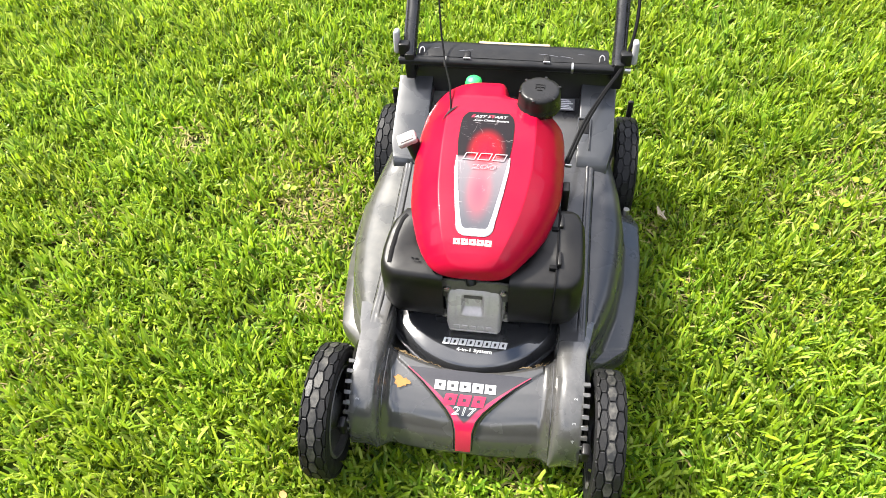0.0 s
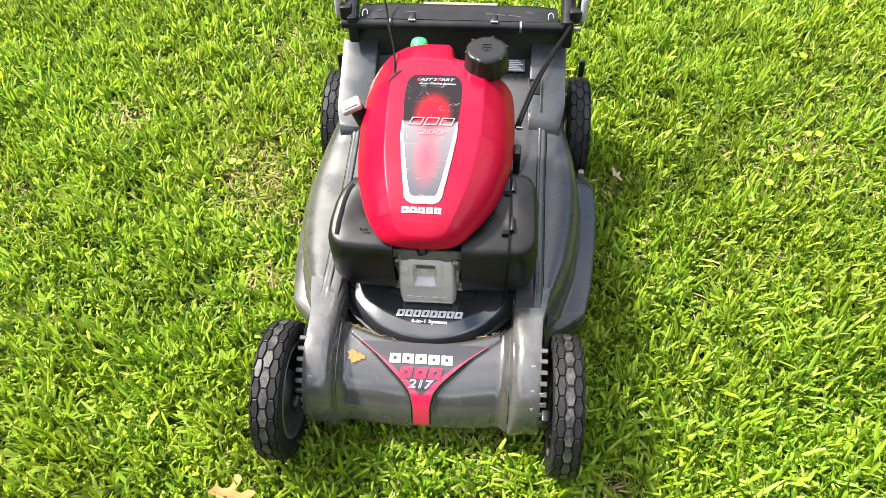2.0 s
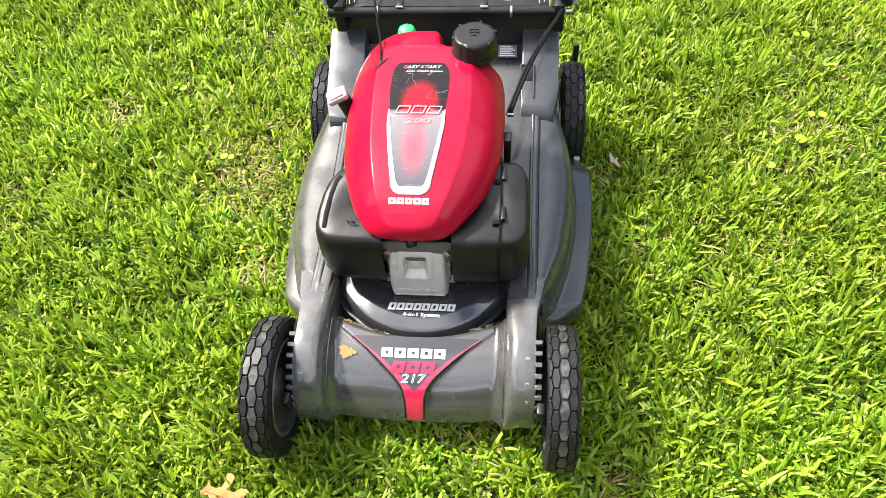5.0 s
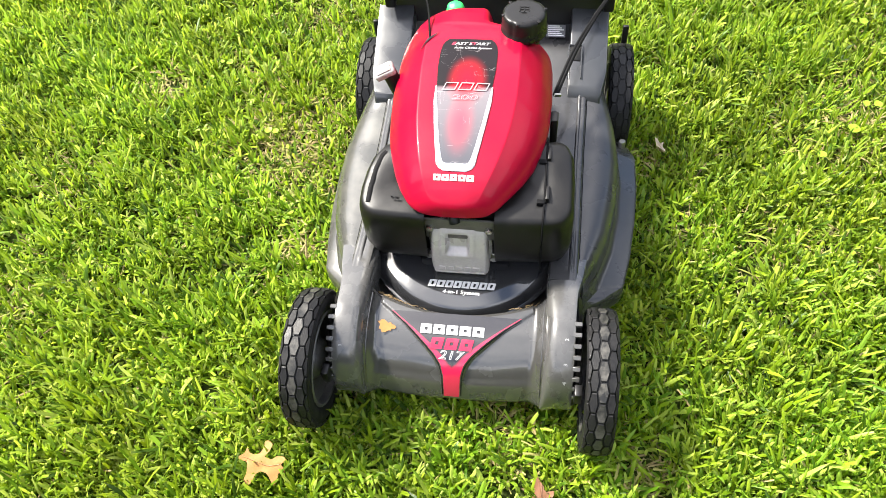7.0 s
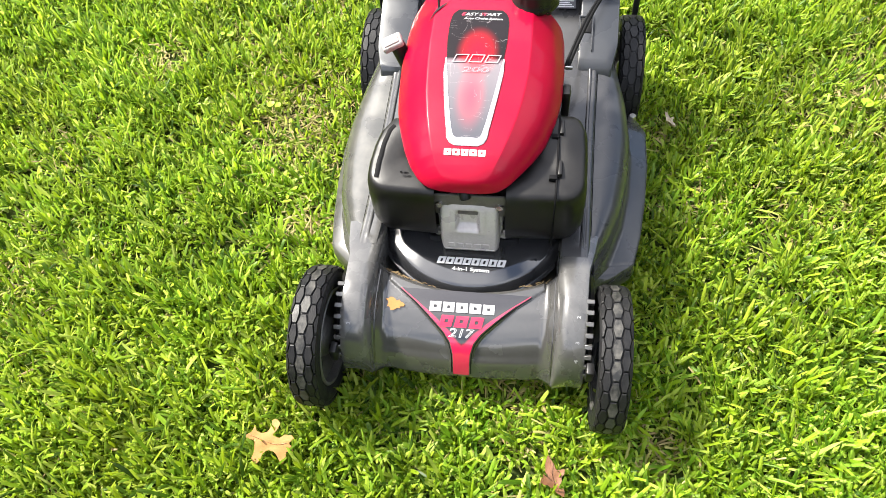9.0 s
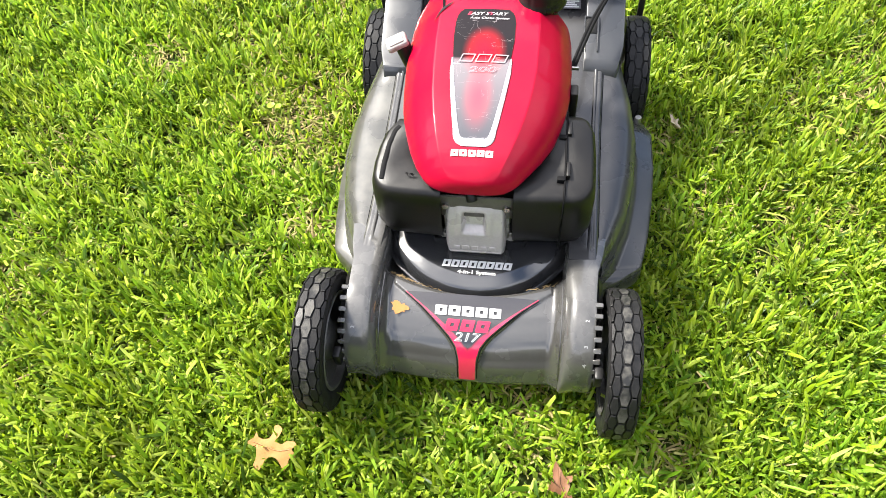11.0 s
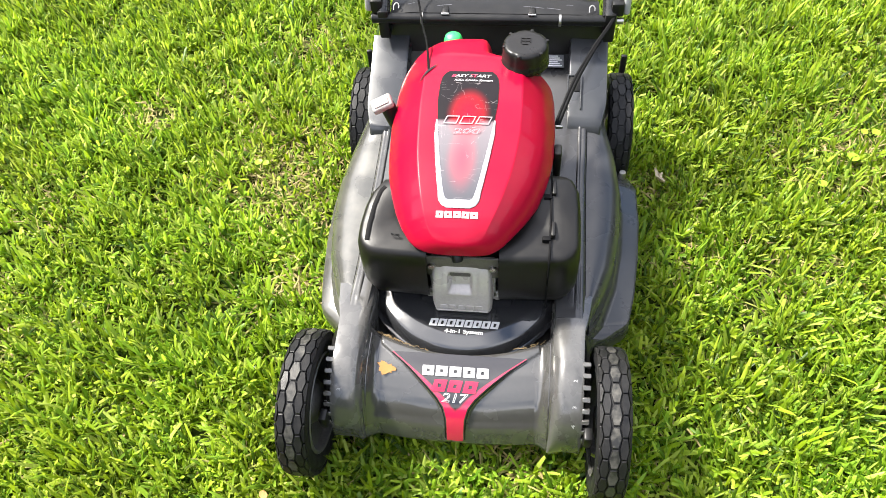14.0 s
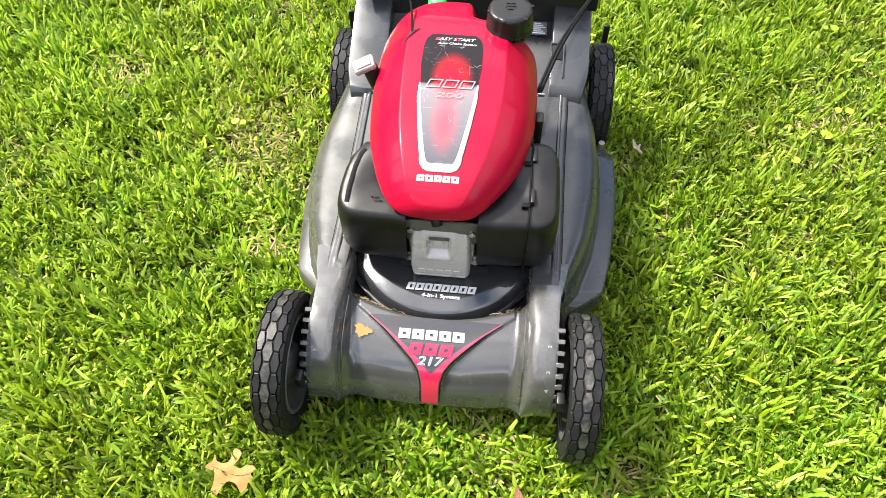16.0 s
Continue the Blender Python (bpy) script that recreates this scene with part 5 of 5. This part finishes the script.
# ropes and cables
part("starter_rope", tube([(-0.071, 0.366, hood_top(-0.071, 0.366) - 0.001), (-0.081, 0.430, 0.424), (-0.098, 0.505, 0.402), (-0.113, 0.579, 0.3785), (-0.132, 0.66, 0.438), (-0.158, 0.85, 0.60), (-0.176, 1.05, 0.762)], 0.0018, 6), CABLE, mower, "thin black starter rope")
for d in (0, 1):
    o = 0.0050 * d
    part("control_cable", tube([(0.134 + o, 0.395, 0.285), (0.146 + o, 0.43, 0.300), (0.168 + o, 0.49, 0.318), (0.200 + o * 0.6, 0.545, 0.345), (0.230 + o * 0.3, 0.585, 0.376), (0.248, 0.63 + o, 0.43),
                                (0.249, 0.70 + o, 0.495), (0.236, 0.9, 0.65), (0.226, 1.05, 0.775)], 0.0030, 8), CABLE, mower, "black control cable")


def on_panel(lo, hi, bevel):
    """A small box laid on the sloping rear panel, heights given above it."""
    bm = box(lo, hi, bevel, 1)
    for v in bm.verts:
        v.co.z += 0.236 + 0.472 * (v.co.y - 0.445)
    return bm


guide = part("cable_guide", on_panel((0.156, 0.478, -0.002), (0.1585, 0.538, 0.0035), 0.0008), PANEL, mower, "grey rim of the cable opening")
part("guide_rim", on_panel((0.1800, 0.478, -0.002), (0.1825, 0.538, 0.0035), 0.0008), PANEL, guide)
part("guide_rim", on_panel((0.156, 0.536, -0.002), (0.1825, 0.5385, 0.0035), 0.0008), PANEL, guide)
part("guide_hole", on_panel((0.1610, 0.510, -0.001), (0.1785, 0.535, 0.0015), 0.0004), BLACK, guide, "dark cable hole")
part("cable_clip", box((0.134, 0.371, 0.302), (0.146, 0.375, 0.308), 0.001), STEEL, mower, "bright wire clip at the hood edge")

# sticker with unreadable print on the rear strip
tag = part("warning_sticker", box((0.113, 0.566, 0.2755), (0.149, 0.604, 0.2765)), PRINTGREY, mower, "grey warning sticker with fine white print")
for k in range(6):
    part("print_bar", box((0.116, 0.569 + 0.0056 * k, 0.2766), (0.146 - 0.004 * (k % 3), 0.5715 + 0.0056 * k, 0.2771)), LABEL, tag)
part("skirt_bolt", lathe([(0.0, 0.128), (0.006, 0.128), (0.007, 0.125), (0.007, 0.112)], 8, "z", (0.272, 0.446, 0)), STEEL, mower, "bright skirt bolt")
part("side_sticker", box((-0.166, 0.128, 0.1992), (-0.149, 0.160, 0.2000)), LABEL, mower, "small white sticker")


# ---------------------------------------------------------------- leaves
def dry_leaf(name, size, place, turn, mat, label, lobes, curl=0.2, tilt=(0, 0), body=0.36):
    """A dry lobed leaf: pointed lobes (degrees, reach) round a body, raised veins, curled tips, and a stalk."""
    n, rows = 120, []
    for q in np.linspace(0, 1, 9):
        row = []
        for k in range(n):
            a = 2 * math.pi * k / n
            reach = body
            for deg, amp, wide in lobes:
                d = (a - radians(deg) + math.pi) % (2 * math.pi) - math.pi
                reach = max(reach, body + (amp - body) * max(0.0, 1 - abs(d) / wide) ** 0.9)
            reach *= 1 + 0.05 * math.sin(17 * a) * math.sin(5 * a)
            x, y = q * reach * math.cos(a), q * reach * math.sin(a)
            z = curl * (q * reach) ** 2.2 * (0.6 + 0.5 * math.sin(2 * a + 0.7)) + 0.035 * math.sin(7 * x + 1) * math.sin(6 * y)
            row.append((size * x, size * y, size * z))
        rows.append(row)
    bm = grid(rows, close_u=True)[0]
    bmesh.ops.remove_doubles(bm, verts=bm.verts, dist=1e-6)
    thicken(bm, 0.0005)
    m = Matrix.Translation(place) @ Euler((radians(tilt[0]), radians(tilt[1]), radians(turn))).to_matrix().to_4x4()
    bm.transform(m)
    ob = thing(name, place, label, "leaf")
    part("leaf_blade", bm, mat, ob)
    deg = radians(lobes[0][0])
    far = lobes[0][1] * 0.9
    st = tube([(size * far * math.cos(deg), size * far * math.sin(deg), size * curl * 0.5 + 0.001), (0, 0, 0.0012),
               (-size * far * 0.7 * math.cos(deg + 0.2), -size * far * 0.7 * math.sin(deg + 0.2), 0.002)], 0.0005, 5)
    st.transform(m)
    part("leaf_stalk", st, mat, ob)
    return ob


def oak_leaf(name, size, place, turn, mat, label, outline, tilt):
    """A dry oak leaf: a lobed outline with deep bays, cupped lobes, a raised midrib and side veins."""
    pts = []
    k = len(outline)
    for i in range(k):
        p0, p1, p2, p3 = (Vector(outline[(i + d) % k]) for d in (-1, 0, 1, 2))
        for t in (0, 0.25, 0.5, 0.75):
            bend = 0.5 * (2 * p1 + (p2 - p0) * t + (2 * p0 - 5 * p1 + 4 * p2 - p3) * t * t + (3 * p1 - p0 - 3 * p2 + p3) * t ** 3)
            pts.append(0.5 * bend + 0.5 * (p1 + (p2 - p1) * t))
    bm = bmesh.new()
    f = bm.faces.new([bm.verts.new((p.x * size, p.y * size, 0)) for p in pts])
    bmesh.ops.triangulate(bm, faces=[f])
    for _ in range(2):
        bmesh.ops.subdivide_edges(bm, edges=[e for e in bm.edges if e.calc_length() > 0.004], cuts=1)
    bmesh.ops.triangulate(bm, faces=bm.faces)
    for v in bm.verts:
        x, y = v.co.x / size, v.co.y / size
        rib = math.exp(-((y - 0.12 * math.sin(2 * x)) / 0.05) ** 2)
        v.co.z = size * (0.09 * (x * x + y * y) * math.sin(2.2 * math.atan2(y, x) + 0.5) + 0.035 * rib + 0.03 * math.sin(6 * x + 2) * math.sin(7 * y))
    thicken(bm, 0.0005)
    m = Matrix.Translation(place) @ Euler((radians(tilt[0]), radians(tilt[1]), radians(turn))).to_matrix().to_4x4()
    bm.transform(m)
    ob = thing(name, place, label, "leaf")
    part("leaf_blade", bm, mat, ob)
    st = tube([(-0.85 * size, 0.20 * size, 0.003), (-0.3 * size, 0.06 * size, 0.0022), (0.25 * size, -0.05 * size, 0.0020), (0.75 * size, 0.05 * size, 0.002)], 0.0004, 5)
    st.transform(m)
    part("leaf_rib", st, LEAF_RIB, ob, "darker midrib")
    return ob


WEEDS = [((0.807, 0.677, 0.038), 2, 0.0085, 1), ((0.746, 0.600, 0.038), 1, 0.0110, 2), ((0.670, 0.526, 0.038), 1, 0.0100, 3),
         ((0.520, 0.630, 0.038), 1, 0.0080, 4), ((0.499, 0.734, 0.038), 1, 0.0070, 5), ((0.833, 0.957, 0.038), 2, 0.0100, 6),
         ((-0.480, 0.521, 0.038), 2, 0.0090, 7), ((-0.662, 0.755, 0.038), 2, 0.0080, 8), ((-0.689, 0.696, 0.038), 1, 0.0080, 9)]
OAK = [(-0.07, 0.88), (0.1, 0.95), (0.29, 0.79), (0.21, 0.53), (0.06, 0.29), (0.35, 0.21), (0.57, 0.36), (0.88, 0.36), (0.98, 0.24),
       (0.81, 0.05), (0.98, -0.12), (1.0, -0.33), (0.76, -0.29), (0.74, -0.52), (0.64, -0.81), (0.5, -0.67), (0.36, -0.47), (0.21, -0.35),
       (-0.02, -0.32), (-0.19, -0.47), (-0.26, -0.74), (-0.4, -0.93), (-0.52, -0.83), (-0.62, -0.71), (-0.55, -0.44), (-0.61, -0.06), (-0.76, 0.02),
       (-0.95, 0.02), (-1.0, 0.17), (-0.81, 0.33), (-0.74, 0.57), (-0.62, 0.38), (-0.4, 0.32), (-0.17, 0.4), (-0.06, 0.68)]
SLIM = [(90, 1.0, 0.5), (20, 0.7, 0.4), (-70, 1.0, 0.5), (190, 0.75, 0.45)]
oak_leaf("oak_leaf", 0.0385, (-0.291, -0.224, 0.050), 0, LEAF_TAN, "tan dry oak leaf lying on the grass", OAK, (16, 4))
dry_leaf("brown_leaf", 0.032, (0.152, -0.231, 0.036), 20, LEAF_BROWN, "curled brown dry leaf in the grass", SLIM, 0.6, (10, 14), 0.45)
dry_leaf("small_leaf", 0.019, (0.360, 0.525, 0.040), 30, LEAF_PALE, "small pale dry leaf in the grass", SLIM, 0.5, (10, 20), 0.4)


def weed(place, leaves, size, seed):
    """A low broad-leaved weed: round leaves on short stalks."""
    rng = random.Random(seed)
    ob = thing("lawn_weed", (place[0], place[1], 0), "small round-leaved weed in the grass", "weed", "weeds in the lawn")
    for k in range(leaves):
        a = 2 * math.pi * k / leaves + rng.uniform(-0.4, 0.4)
        r = size * rng.uniform(0.8, 1.2)
        cx, cy, cz = place[0] + math.cos(a) * r * 1.1, place[1] + math.sin(a) * r * 1.1, place[2] + rng.uniform(-0.006, 0.006)
        rows = []
        for q in (0.0, 0.35, 0.7, 0.9, 1.0):
            row = []
            for j in range(16):
                b = 2 * math.pi * j / 16
                notch = 1 - 0.25 * max(0.0, math.cos(b - math.pi)) ** 6
                x, y = q * r * notch * math.cos(b), q * r * notch * math.sin(b)
                row.append((cx + x * math.cos(a) - y * math.sin(a), cy + x * math.sin(a) + y * math.cos(a), cz + 0.12 * r * q * q + 0.06 * r * q * math.sin(3 * b + k)))
            rows.append(row)
        part("weed_leaf", grid(rows, close_u=True)[0], WEED, ob)
        part("weed_stalk", tube([(place[0], place[1], 0.0), (place[0] + math.cos(a) * r * 0.4, place[1] + math.sin(a) * r * 0.4, cz * 0.6), (cx, cy, cz)], 0.0007, 5), WEED, ob)


for spot, leaves, size, seed in WEEDS:
    weed(spot, leaves, size, seed)

lf = bmesh.new()
ring = []
for k in range(22):
    a = 2 * math.pi * k / 22
    r = 0.0105 * (1 + 0.22 * math.sin(3 * a + 0.6) + 0.14 * math.sin(7 * a) + 0.08 * math.sin(11 * a + 2))
    ring.append(lf.verts.new((1.25 * r * math.cos(a), 0.85 * r * math.sin(a), 0.0012 * math.sin(2 * a + 1) + 0.0015)))
lf.faces.new(ring)
thicken(lf, 0.0005)
lf.transform(Matrix.Translation((-0.111, -0.018, cowl_z(-0.111, -0.018) + 0.0015)) @ Euler((radians(14), radians(8), radians(-12))).to_matrix().to_4x4())
ob = part("leaf_scrap", lf, LEAF_TAN, None)
tagged(ob, "torn scrap of tan leaf on the front cowl", "leaf")
